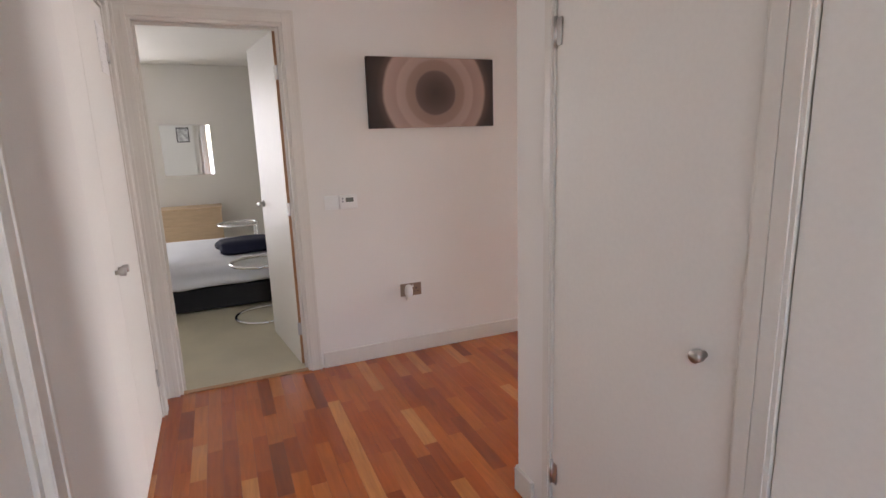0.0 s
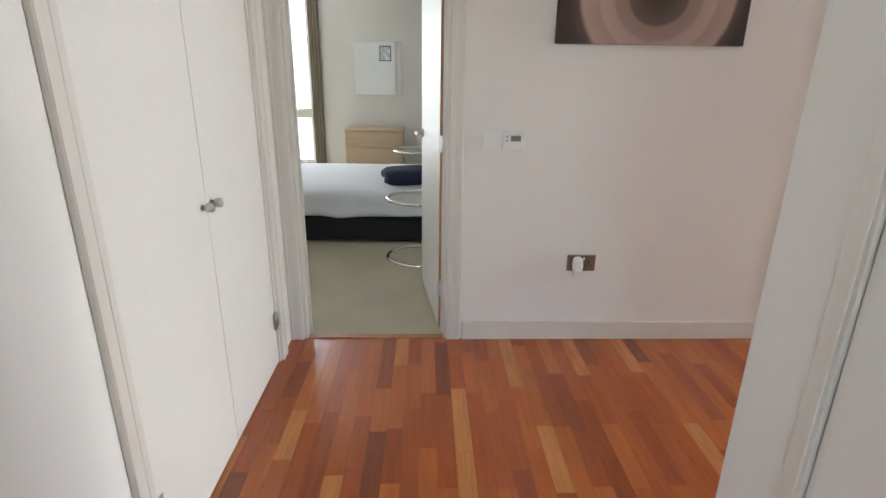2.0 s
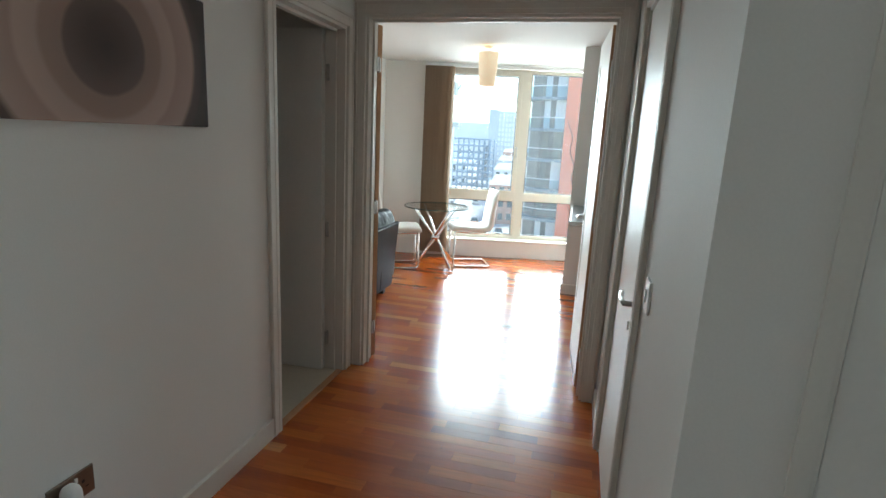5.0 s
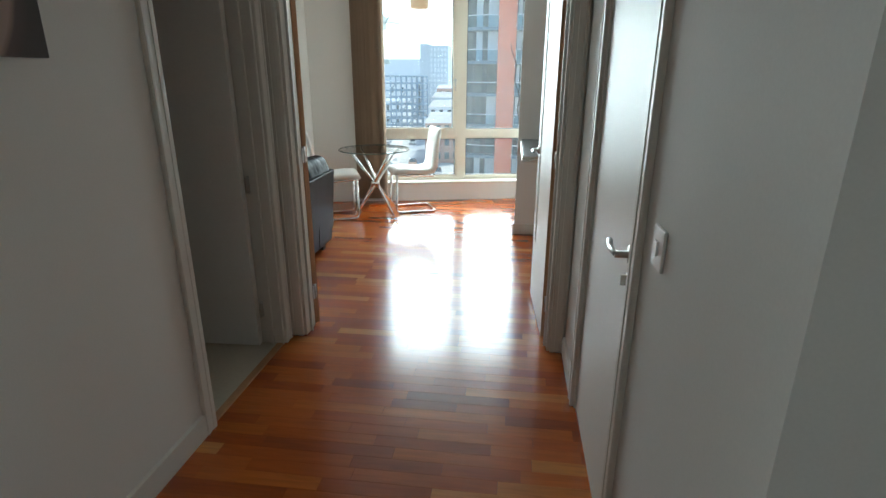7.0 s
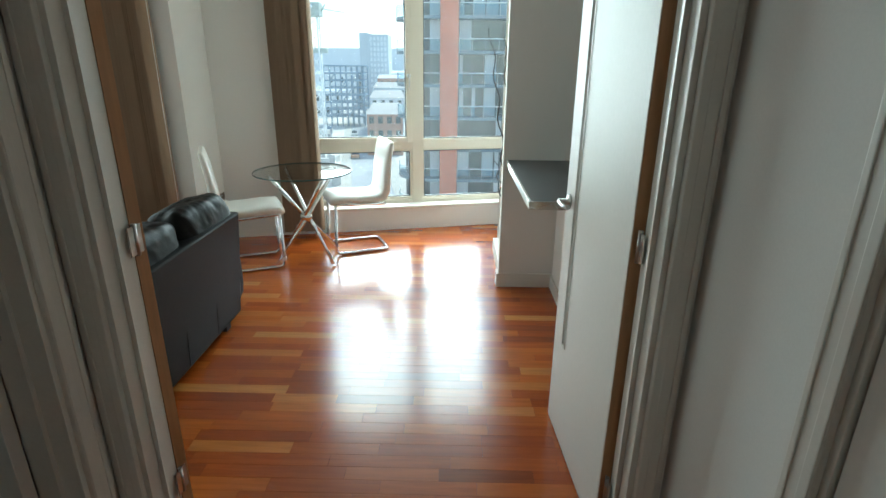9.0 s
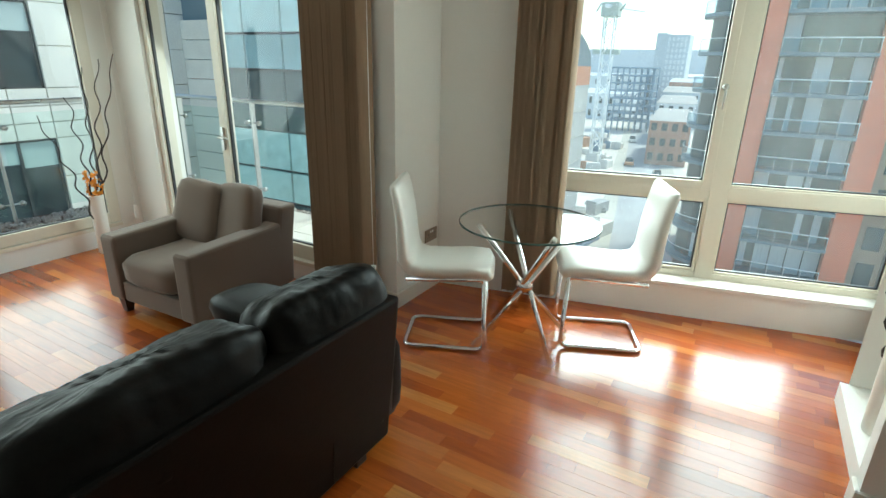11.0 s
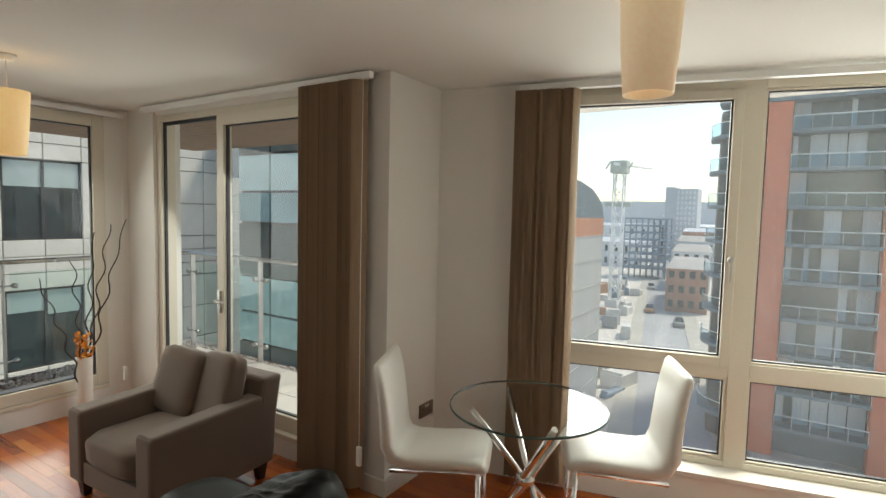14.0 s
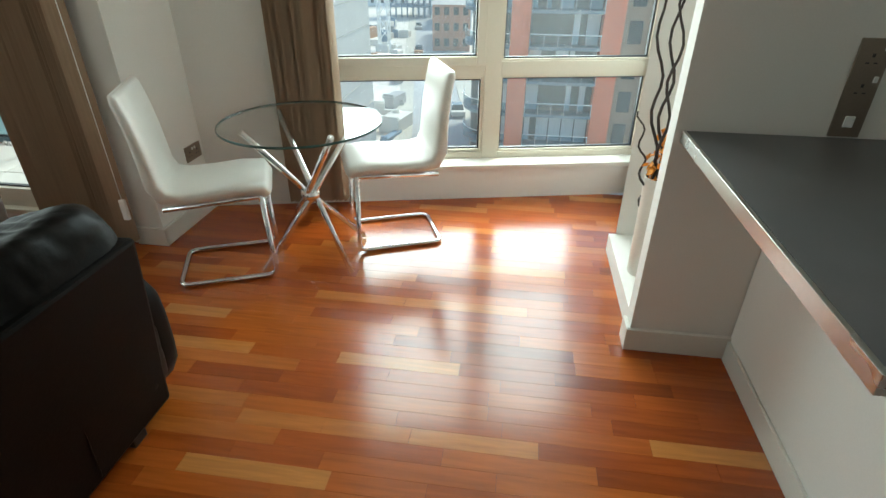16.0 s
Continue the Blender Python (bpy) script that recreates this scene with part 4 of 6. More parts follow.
def vase(x, y, z, h, twigs, seed, lean, label):
    ob = thing("vase", pose(x, y, z), label, "vase")
    bm = bmesh.new()
    lathe(bm, [(0.0, 0.0), (0.046, 0.0), (0.050, 0.01), (0.052, h * 0.5), (0.056, h - 0.01), (0.056, h), (0.050, h), (0.046, h - 0.02), (0.044, 0.02), (0.0, 0.02)], 24)
    part("pot", bm, M_CERAMIC, ob, "tall cream ceramic cylinder")
    rng = random.Random(seed)
    for tx, ty, tz in twigs:
        pts, tap = [], []
        n = 34
        ph = rng.uniform(0, 6)
        for k in range(n + 1):
            s_ = k / n
            w = 0.016 * min(1, s_ * 4)
            spread = s_ ** 1.35
            pts.append((tx * spread + w * math.sin(s_ * 34 + ph) + lean[0] * s_, ty * spread + w * math.cos(s_ * 29 + ph * 2) + lean[1] * s_, 0.05 + (tz - 0.05) * s_))
            tap.append(1.0 - 0.62 * s_)
        bm = bmesh.new()
        tube(bm, pts, 0.0085, 7, taper=tap)
        part("twig", bm, M_TWIG, ob, "dark curly willow twig")
    bm = bmesh.new()
    for k in range(80):
        a, rr, zz = rng.uniform(0, 6.28), rng.uniform(0.01, 0.06), h + rng.uniform(0.0, 0.19)
        c = Vector((rr * math.cos(a), rr * math.sin(a), zz))
        mm = Matrix.Translation(c) @ Euler((rng.uniform(0, 3), rng.uniform(0, 3), rng.uniform(0, 6))).to_matrix().to_4x4()
        g = bmesh.new()
        v = [g.verts.new(p) for p in ((0, 0, 0), (0.017, 0.014, 0.006), (0.036, 0.0, 0.010), (0.017, -0.014, 0.006), (0.018, 0, -0.003))]
        g.faces.new((v[0], v[1], v[2], v[4]))
        g.faces.new((v[0], v[4], v[2], v[3]))
        absorb(bm, g, mm)
    tagged(part("blossom", bm, M_PETAL, ob, "small orange artificial blossoms"), kind="stuff")
    return ob


vase(-3.58, 5.98, 0, 0.47, [(0.02, 0.16, 1.46), (-0.10, 0.10, 1.40), (0.02, -0.10, 1.20), (-0.02, -0.30, 1.08), (0.06, 0.26, 1.50)], 4, (0.02, 0.02), "cream vase with curly willow twigs and orange blossoms on the floor")
vase(1.385, 6.33, 0.10, 0.47, [(-0.17, 0.0, 1.62), (-0.07, 0.03, 1.66), (-0.05, -0.03, 1.58), (-0.10, 0.02, 0.74)], 11, (-0.02, 0.0), "cream vase with tall dark twigs and orange blossoms in the niche")


# breakfast bar
bar = thing("breakfast_bar", pose(0, 0, 0), "grey worktop breakfast bar with a metal edge against the partition", "worktop")
bm = bmesh.new()
box(bm, 1.318, 2.70, 4.785, 5.898, 0.862, 0.898, bevel=0.002)
part("worktop", bm, M_WORKTOP, bar, "speckled dark grey worktop")
bm = bmesh.new()
box(bm, 1.306, 1.318, 4.773, 5.898, 0.860, 0.899, bevel=0.002)
box(bm, 1.318, 2.70, 4.773, 4.785, 0.860, 0.899, bevel=0.002)
part("edge_strip", bm, M_ALU, bar, "brushed metal edge strip")
bm = bmesh.new()
box(bm, 1.66, 1.70, 4.86, 5.895, 0.0, 0.862)
part("support_panel", bm, M_WALL, bar, "cream side panel under the bar", bevel=0.002)
bm = bmesh.new()
box(bm, 1.646, 1.658, 4.86, 5.880, 0.0, 0.09, bevel=0.003)
part("plinth", bm, M_TRIM, bar, "cream plinth strip")


# sockets and switches
def plate(name, m, w, h, material, label, sockets=(), rocker=()):
    """Faceplate in local x, z with y out of the wall."""
    ob = thing(name, m, label, "socket" if sockets else "switch")
    bm = bmesh.new()
    box(bm, -w / 2, w / 2, 0.0, 0.008, -h / 2, h / 2, bevel=0.003)
    part("faceplate", bm, material, ob)
    for sx, sz, rot in sockets:
        mm = pose(sx, 0, sz, 0, rot, 0)
        for x0, x1, z0, z1 in ((-0.004, 0.004, 0.006, 0.016), (-0.016, -0.006, -0.012, -0.008), (0.006, 0.016, -0.012, -0.008)):
            bm = bmesh.new()
            box(bm, x0, x1, 0.0078, 0.0088, z0, z1, m=mm)
            part("pin_hole", bm, M_DARK, ob)
    for rx, rz, rw, rh in rocker:
        bm = bmesh.new()
        box(bm, rx - rw / 2, rx + rw / 2, 0.008, 0.013, rz - rh / 2, rz + rh / 2, bevel=0.002)
        part("rocker", bm, M_WHITE, ob, "white rocker switch")
    return ob


s1 = plate("double_socket", pose(0, 1.662, 0.435, 0, 0, -90), 0.146, 0.086, M_BRASSY, "bronze double socket on the hall wall", [(-0.036, -0.004, 0)], [(-0.012, 0.024, 0.010, 0.016)])
plug = thing("plug_in_freshener", pose(0.008, 1.636, 0.44, 0, 0, -90), "white plug-in air freshener in the socket", "air freshener")
bm = bmesh.new()
pillow(bm, 0.05, 0.05, 0.085, pose(0, 0.027, -0.005), power=3.2, n=12)
part("body", bm, M_WHITE, plug)
bm = bmesh.new()
box(bm, -0.016, 0.016, 0.006, 0.03, -0.07, -0.04, bevel=0.006)
part("refill", bm, M_CERAMIC, plug, "small liquid refill bottle")
plate("double_socket", pose(-1.04, 6.80, 0.385, 0, 0, -90), 0.146, 0.086, M_BRASSY, "bronze double socket on the pier", [(-0.036, -0.004, 0), (0.036, -0.004, 0)], [(-0.012, 0.024, 0.010, 0.016), (0.012, 0.024, 0.010, 0.016)])
plate("double_socket", pose(-2.95, 3.905, 0.44, 0, 0, 0), 0.146, 0.086, M_BRASSY, "bronze double socket on the living room wall", [(-0.036, -0.004, 0), (0.036, -0.004, 0)])
plate("socket_strip", pose(1.775, 5.90, 1.045, 0, 0, 180), 0.088, 0.285, M_BRASSY, "vertical bronze plate with two sockets and a switch over the worktop", [(0.0, 0.085, 0), (0.0, 0.0, 0)], [(-0.028, 0.118, 0.012, 0.018), (-0.028, 0.030, 0.012, 0.018), (0.0, -0.095, 0.028, 0.034)])
plate("light_switch", pose(1.565, 2.125, 1.09, 0, 0, 90), 0.080, 0.092, M_WHITE, "white light switch plate by the hall door", (), [(0.0, 0.0, 0.022, 0.034)])
plate("fused_switch", pose(0, 1.178, 1.052, 0, 0, -90), 0.086, 0.086, M_WHITE, "white square fused switch beside the thermostat", (), [(0.012, 0.006, 0.014, 0.024)])
th = thing("thermostat", pose(0, 1.278, 1.053, 0, 0, -90), "white room thermostat with a small grey display", "thermostat")
bm = bmesh.new()
box(bm, -0.056, 0.056, 0.0, 0.030, -0.043, 0.043, bevel=0.008)
part("case", bm, M_WHITE, th)
bm = bmesh.new()
box(bm, -0.030, 0.018, 0.0300, 0.0312, 0.000, 0.026)
part("display", bm, surface("lcd", (0.16, 0.18, 0.16), 0.25, bump=0), th, "grey liquid crystal display")
for z in (0.004, 0.022):
    bm = bmesh.new()
    lathe(bm, [(0.0, 0.0), (0.006, 0.0), (0.006, 0.003), (0.0, 0.004)], 12, pose(0.036, 0.030, z, -90, 0, 0))
    part("button", bm, M_INNER, th)
pl = thing("wall_sensor", pose(0, 0, 0), "small white alarm box high on the living room wall", "sensor")
bm = bmesh.new()
box(bm, -2.73, -2.67, 3.905, 3.94, 1.86, 1.95, bevel=0.008)
part("case", bm, M_WHITE, pl)


# pictures
def ring_canvas():
    """Canvas with soft rings, brown on cream."""
    mt = bpy.data.materials.new("ring_print")
    mt.use_nodes = True
    nt = mt.node_tree
    b = nt.nodes["Principled BSDF"]
    co = nt.nodes.new("ShaderNodeTexCoord")
    mp = nt.nodes.new("ShaderNodeMapping")
    mp.inputs["Location"].default_value = (0, -0.015, 0)
    mp.inputs["Scale"].default_value = (0.0, 1.0, 1.0)
    nt.links.new(co.outputs["Object"], mp.inputs["Vector"])
    ln = nt.nodes.new("ShaderNodeVectorMath")
    ln.operation = 'LENGTH'
    nt.links.new(mp.outputs["Vector"], ln.inputs[0])
    nz = nt.nodes.new("ShaderNodeTexNoise")
    nz.inputs["Scale"].default_value, nz.inputs["Detail"].default_value = 9.0, 5.0
    nt.links.new(co.outputs["Object"], nz.inputs["Vector"])
    ad = nt.nodes.new("ShaderNodeMath")
    ad.operation = 'MULTIPLY_ADD'
    ad.inputs[1].default_value = 0.012
    nt.links.new(nz.outputs["Fac"], ad.inputs[0])
    nt.links.new(ln.outputs["Value"], ad.inputs[2])
    mr = nt.nodes.new("ShaderNodeMapRange")
    mr.inputs["From Max"].default_value = 0.45
    nt.links.new(ad.outputs[0], mr.inputs["Value"])
    cr = nt.nodes.new("ShaderNodeValToRGB")
    e = cr.color_ramp.elements
    e[0].position, e[0].color = 0.0, (0.055, 0.032, 0.026, 1)
    e[1].position, e[1].color = 1.0, (0.040, 0.026, 0.022, 1)
    for p, c in ((0.16, (0.085, 0.052, 0.042)), (0.30, (0.145, 0.092, 0.075)), (0.325, (0.30, 0.20, 0.165)), (0.44, (0.33, 0.22, 0.18)), (0.47, (0.42, 0.30, 0.25)), (0.58, (0.46, 0.33, 0.28)), (0.61, (0.38, 0.26, 0.22)), (0.76, (0.44, 0.31, 0.26)), (0.80, (0.11, 0.070, 0.058)), (0.88, (0.055, 0.036, 0.030))):
        e.new(p).color = (*c, 1)
    nt.links.new(mr.outputs["Result"], cr.inputs["Fac"])
    nt.links.new(cr.outputs["Color"], b.inputs["Base Color"])
    b.inputs["Roughness"].default_value = 0.7
    wv = nt.nodes.new("ShaderNodeTexNoise")
    wv.inputs["Scale"].default_value = 500
    nt.links.new(co.outputs["Object"], wv.inputs["Vector"])
    bp = nt.nodes.new("ShaderNodeBump")
    bp.inputs["Strength"].default_value, bp.inputs["Distance"].default_value = 0.3, 0.0008
    nt.links.new(wv.outputs["Fac"], bp.inputs["Height"])
    nt.links.new(bp.outputs["Normal"], b.inputs["Normal"])
    bm = bmesh.new()
    box(bm, 0.0, 0.034, -0.424, 0.424, -0.21, 0.21, bevel=0.003)
    ob = mesh_object("canvas_picture", bm, mt)
    ob.location = (0.001, 1.862, 1.696)
    return tagged(ob, "brown and cream canvas print of concentric rings", "picture")


ring_canvas()


def wave_canvas():
    mt = bpy.data.materials.new("wave_print")
    mt.use_nodes = True
    nt = mt.node_tree
    b = nt.nodes["Principled BSDF"]
    co = nt.nodes.new("ShaderNodeTexCoord")
    sp = nt.nodes.new("ShaderNodeSeparateXYZ")
    nt.links.new(co.outputs["Object"], sp.inputs[0])
    sn = nt.nodes.new("ShaderNodeMath")
    sn.operation = 'MULTIPLY_ADD'
    sn.inputs[1].default_value = 0.55
    nt.links.new(sp.outputs["Z"], sn.inputs[0])
    nt.links.new(sp.outputs["X"], sn.inputs[2])
    cr = nt.nodes.new("ShaderNodeValToRGB")
    cr.color_ramp.interpolation = 'EASE'
    e = cr.color_ramp.elements
    mr = nt.nodes.new("ShaderNodeMapRange")
    mr.inputs["From Min"].default_value, mr.inputs["From Max"].default_value = -0.55, 0.55
    nt.links.new(sn.outputs[0], mr.inputs["Value"])
    e[0].position, e[0].color = 0.0, (0.34, 0.085, 0.022, 1)
    e[1].position, e[1].color = 1.0, (0.085, 0.050, 0.035, 1)
    for p, c in ((0.42, (0.44, 0.13, 0.035)), (0.52, (0.20, 0.062, 0.028)), (0.60, (0.075, 0.045, 0.034)), (0.85, (0.12, 0.072, 0.048))):
        e.new(p).color = (*c, 1)
    nt.links.new(mr.outputs["Result"], cr.inputs["Fac"])
    nt.links.new(cr.outputs["Color"], b.inputs["Base Color"])
    b.inputs["Roughness"].default_value = 0.65
    bm = bmesh.new()
    box(bm, -0.37, 0.37, 0.0, 0.03, -0.355, 0.355, bevel=0.003)
    ob = mesh_object("canvas_picture", bm, mt)
    ob.location = (-1.86, 3.906, 1.455)
    return tagged(ob, "orange and dark brown abstract canvas", "picture")


wave_canvas()

# patterned rug before the sofa
rug_mt = surface("rug_pile", (0.6, 0.6, 0.6), 0.95, fine=300, bump=0.6, depth=0.004)
nt = rug_mt.node_tree
bs = nt.nodes["Principled BSDF"]
vor = nt.nodes.new("ShaderNodeTexNoise")
vor.inputs["Scale"].default_value, vor.inputs["Detail"].default_value, vor.inputs["Distortion"].default_value = 3.2, 1.0, 1.2
cr = nt.nodes.new("ShaderNodeValToRGB")
cr.color_ramp.interpolation = 'CONSTANT'
cr.color_ramp.elements[0].color = (0.025, 0.022, 0.022, 1)
cr.color_ramp.elements[1].position, cr.color_ramp.elements[1].color = 0.5, (0.62, 0.60, 0.58, 1)
co = nt.nodes.new("ShaderNodeTexCoord")
nt.links.new(co.outputs["Object"], vor.inputs["Vector"])
nt.links.new(vor.outputs["Fac"], cr.inputs["Fac"])
nt.links.new(cr.outputs["Color"], bs.inputs["Base Color"])
bm = bmesh.new()
box(bm, -1.66, -0.75, 4.05, 5.33, 0.0005, 0.012, bevel=0.004)
tagged(mesh_object("rug", bm, rug_mt), "black and white patterned rug before the sofa", "rug")


# ---- bedroom things ----
M_SHEET = surface("white_sheet", (0.76, 0.77, 0.80), 0.85, vary=0.04, big=3, fine=180, bump=0.3, depth=0.002)
M_NAVY = surface("navy_cloth", (0.012, 0.016, 0.045), 0.9, vary=0.2, fine=260, bump=0.4)
M_OAK = surface("pale_oak", (0.60, 0.44, 0.29), 0.5, vary=0.12, big=3, fine=40, stretch=(1, 0.15, 1), bump=0.1, depth=0.0006)
M_BLACKF = surface("black_fabric", (0.016, 0.016, 0.018), 0.9, vary=0.2, fine=260, bump=0.4)
bed = thing("bed", pose(-2.30, -0.30, 0), "double bed with a white fitted sheet on a black base", "bed")
bm = bmesh.new()
box(bm, -0.68, 0.68, -1.0, 1.30, 0.025, 0.215, bevel=0.015)
part("bed_base", bm, M_BLACKF, bed, "black fabric divan base")
bm = bmesh.new()
pillow(bm, 1.40, 2.32, 0.235, pose(0, 0.15, 0.325), power=9, n=24, dent=0.012)
for v in bm.verts:
    if v.co.z < 0.30:
        v.co.z += 0.012 * math.sin(v.co.y * 9) + 0.008 * math.sin(v.co.y * 23)
part("mattress", bm, M_SHEET, bed, "mattress with a rumpled white sheet")
for y_ in (-0.9, 0.12, 0.24, 1.2):
    bm = bmesh.new()
    lathe(bm, [(0.0, 0.0), (0.018, 0.004), (0.018, 0.022), (0.0, 0.026)], 12, pose(0.62, y_, 0))
    part("castor", bm, M_CHROME, bed)
bm = bmesh.new()
pillow(bm, 0.40, 0.50, 0.13, pose(-2.02, 0.74, 0.495, 0, 0, 12), power=4, n=14, dent=0.12, seed=2)
tagged(mesh_object("folded_blanket", bm, M_NAVY), "folded navy blue blanket lying on the bed", "blanket")
ch = thing("chest_of_drawers", pose(-4.40, 0.20, 0), "pale oak chest of three drawers under the mirror", "chest of drawers")
bm = bmesh.new()
box(bm, -0.205, 0.18, -0.36, 0.36, 0.0, 0.62, bevel=0.003)
box(bm, -0.21, 0.205, -0.37, 0.37, 0.62, 0.645, bevel=0.003)
part("carcass", bm, M_OAK, ch)
for k in range(3):
    bm = bmesh.new()
    box(bm, 0.182, 0.20, -0.352, 0.352, 0.03 + 0.197 * k, 0.218 + 0.197 * k, bevel=0.003)
    part("drawer", bm, M_OAK, ch)
mi = thing("wall_mirror", pose(-4.62, 0.235, 1.37), "frameless rectangular mirror on the bedroom wall", "mirror")
bm = bmesh.new()
box(bm, 0.0, 0.010, -0.30, 0.30, -0.325, 0.325, bevel=0.002)
part("mirror_glass", bm, M_MIRROR, mi)
fp = thing("framed_picture", pose(-0.12, 0.0, 1.66), "small framed monochrome picture on the bedroom wall", "picture")
bm = bmesh.new()
for b in ((-0.12, -0.10, -0.15, 0.15), (0.10, 0.12, -0.15, 0.15), (-0.10, 0.10, -0.15, -0.13), (-0.10, 0.10, 0.13, 0.15)):
    box(bm, -0.02, 0.0, b[0], b[1], b[2], b[3], bevel=0.002)
part("frame", bm, M_DARK, fp)
bm = bmesh.new()
box(bm, -0.008, -0.002, -0.10, 0.10, -0.13, 0.13)
part("print", bm, surface("print_paper", (0.55, 0.55, 0.54), 0.5, vary=0.5, big=12, fine=40, bump=0), fp)


def ring_table(x, y, h, a):
    ob = thing("side_table", pose(x, y, 0, 0, 0, a), "round chrome and glass bedside table on a ring base", "side table", "ring side tables")
    for nm, z, r in (("base_ring", 0.014, 0.23), ("top_ring", h, 0.225)):
        bm = bmesh.new()
        n = 40
        tube(bm, [(r * math.cos(2 * math.pi * k / n), r * math.sin(2 * math.pi * k / n), z) for k in range(n)], 0.0125, 10, closed=True)
        part(nm, bm, M_CHROME, ob, "chrome tube ring")
    bm = bmesh.new()
    for s_ in (-0.03, 0.03):
        tube(bm, [(0.23, s_, 0.014), (0.23, s_, h + 0.01)], 0.010, 10)
    part("post", bm, M_CHROME, ob)
    bm = bmesh.new()
    lathe(bm, [(0.0, h - 0.003), (0.213, h - 0.003), (0.213, h + 0.003), (0.0, h + 0.003)], 40)
    part("glass_top", bm, M_TABLE_GLASS, ob).visible_shadow = False
    return ob


ring_table(-1.28, 0.80, 0.47, 60)
ring_table(-3.35, 0.72, 0.52, 120)


# ---- terrace and balcony ----
M_PAVER = surface("terrace_paver", (0.50, 0.48, 0.45), 0.85, vary=0.12, big=3, fine=120, bump=0.3)
M_SOFFIT = surface("soffit_boards", (0.30, 0.20, 0.14), 0.6, vary=0.2, big=4, fine=40)
M_STONE = surface("stone_cladding", (0.52, 0.50, 0.46), 0.8, vary=0.10, big=0.7, fine=25, bump=0.2, depth=0.004)
M_BALGLASS = glass_material("balustrade_glass", (0.91, 0.97, 0.955))
M_DARKGLASS = surface("dark_window_glass", (0.045, 0.060, 0.065), 0.05, vary=0.35, big=0.5, fine=3, bump=0)
M_ROLLER = surface("roller_blind", (0.42, 0.50, 0.49), 0.8, vary=0.05)
M_ANTHRACITE = surface("anthracite_frame", (0.045, 0.048, 0.052), 0.45)

ter = structure("terrace_floor", B((-5.25, -3.90, 3.2, 7.85, -0.30, -0.03), (-3.90, -1.04, 6.58, 7.85, -0.30, -0.03)), M_JOINT, "terrace slab", "floor")
me = None
for ix in range(8):
    for iy in range(10):
        x0, y0 = -4.80 + 0.5 * ix, 3.2 + 0.5 * iy
        if x0 > -1.3 or y0 > 7.4 or (x0 > -4.31 and y0 < 6.55):
            continue
        if me is None:
            g = bmesh.new()
            box(g, 0.004, 0.496, 0.004, 0.496, -0.03, 0.0, bevel=0.004, seg=1)
            me = bpy.data.meshes.new("paver")
            g.to_mesh(me)
            g.free()
            me.materials.append(M_PAVER)
        ob = new("paver", me)
        ob.location = (x0, y0, 0)
        ob.parent = ter
rng = random.Random(3)
vs, fs = [], []
for k in range(3200):
    if k % 5 < 3:
        x0, y0 = rng.uniform(-5.20, -4.81), rng.uniform(3.6, 7.8)
    else:
        x0, y0 = rng.uniform(-5.20, -1.1), rng.uniform(7.42, 7.8)
    r = rng.uniform(0.012, 0.026)
    a = rng.uniform(0, 3)
    n = len(vs)
    c, s_ = math.cos(a) * r, math.sin(a) * r
    z0 = -0.028
    vs += [(x0 + c, y0 + s_, z0 + r * .5), (x0 - s_, y0 + c, z0 + r * .5), (x0 - c, y0 - s_, z0 + r * .5), (x0 + s_, y0 - c, z0 + r * .5), (x0, y0, z0 + r * 1.3), (x0, y0, z0 - r * .2)]
    fs += [(n, n + 1, n + 4), (n + 1, n + 2, n + 4), (n + 2, n + 3, n + 4), (n + 3, n, n + 4), (n + 1, n, n + 5), (n + 2, n + 1, n + 5), (n + 3, n + 2, n + 5), (n, n + 3, n + 5)]
me = bpy.data.meshes.new("gravel")
me.from_pydata(vs, [], fs)
me.materials.append(surface("pebbles", (0.34, 0.32, 0.30), 0.85, vary=0.45, big=30, fine=80))
tagged(new("gravel", me), "grey pebbles along the terrace edge", "gravel", kind="stuff")
# soffit boards over the terrace
sof = structure("ceiling_terrace", B((-5.6, -3.90, 3.0, 8.2, 2.345, 2.55), (-3.90, -1.06, 6.60, 8.2, 2.345, 2.55)), M_SOFFIT, "brown boarded soffit over the terrace", "ceiling")
bm = bmesh.new()
for k in range(46):
    box(bm, -5.6, -3.91, 3.0 + 0.113 * k, 3.105 + 0.113 * k, 2.32, 2.343)
for k in range(14):
    box(bm, -3.90, -1.06, 6.62 + 0.113 * k, 6.725 + 0.113 * k, 2.32, 2.343)
part("soffit_board", bm, M_SOFFIT, sof)


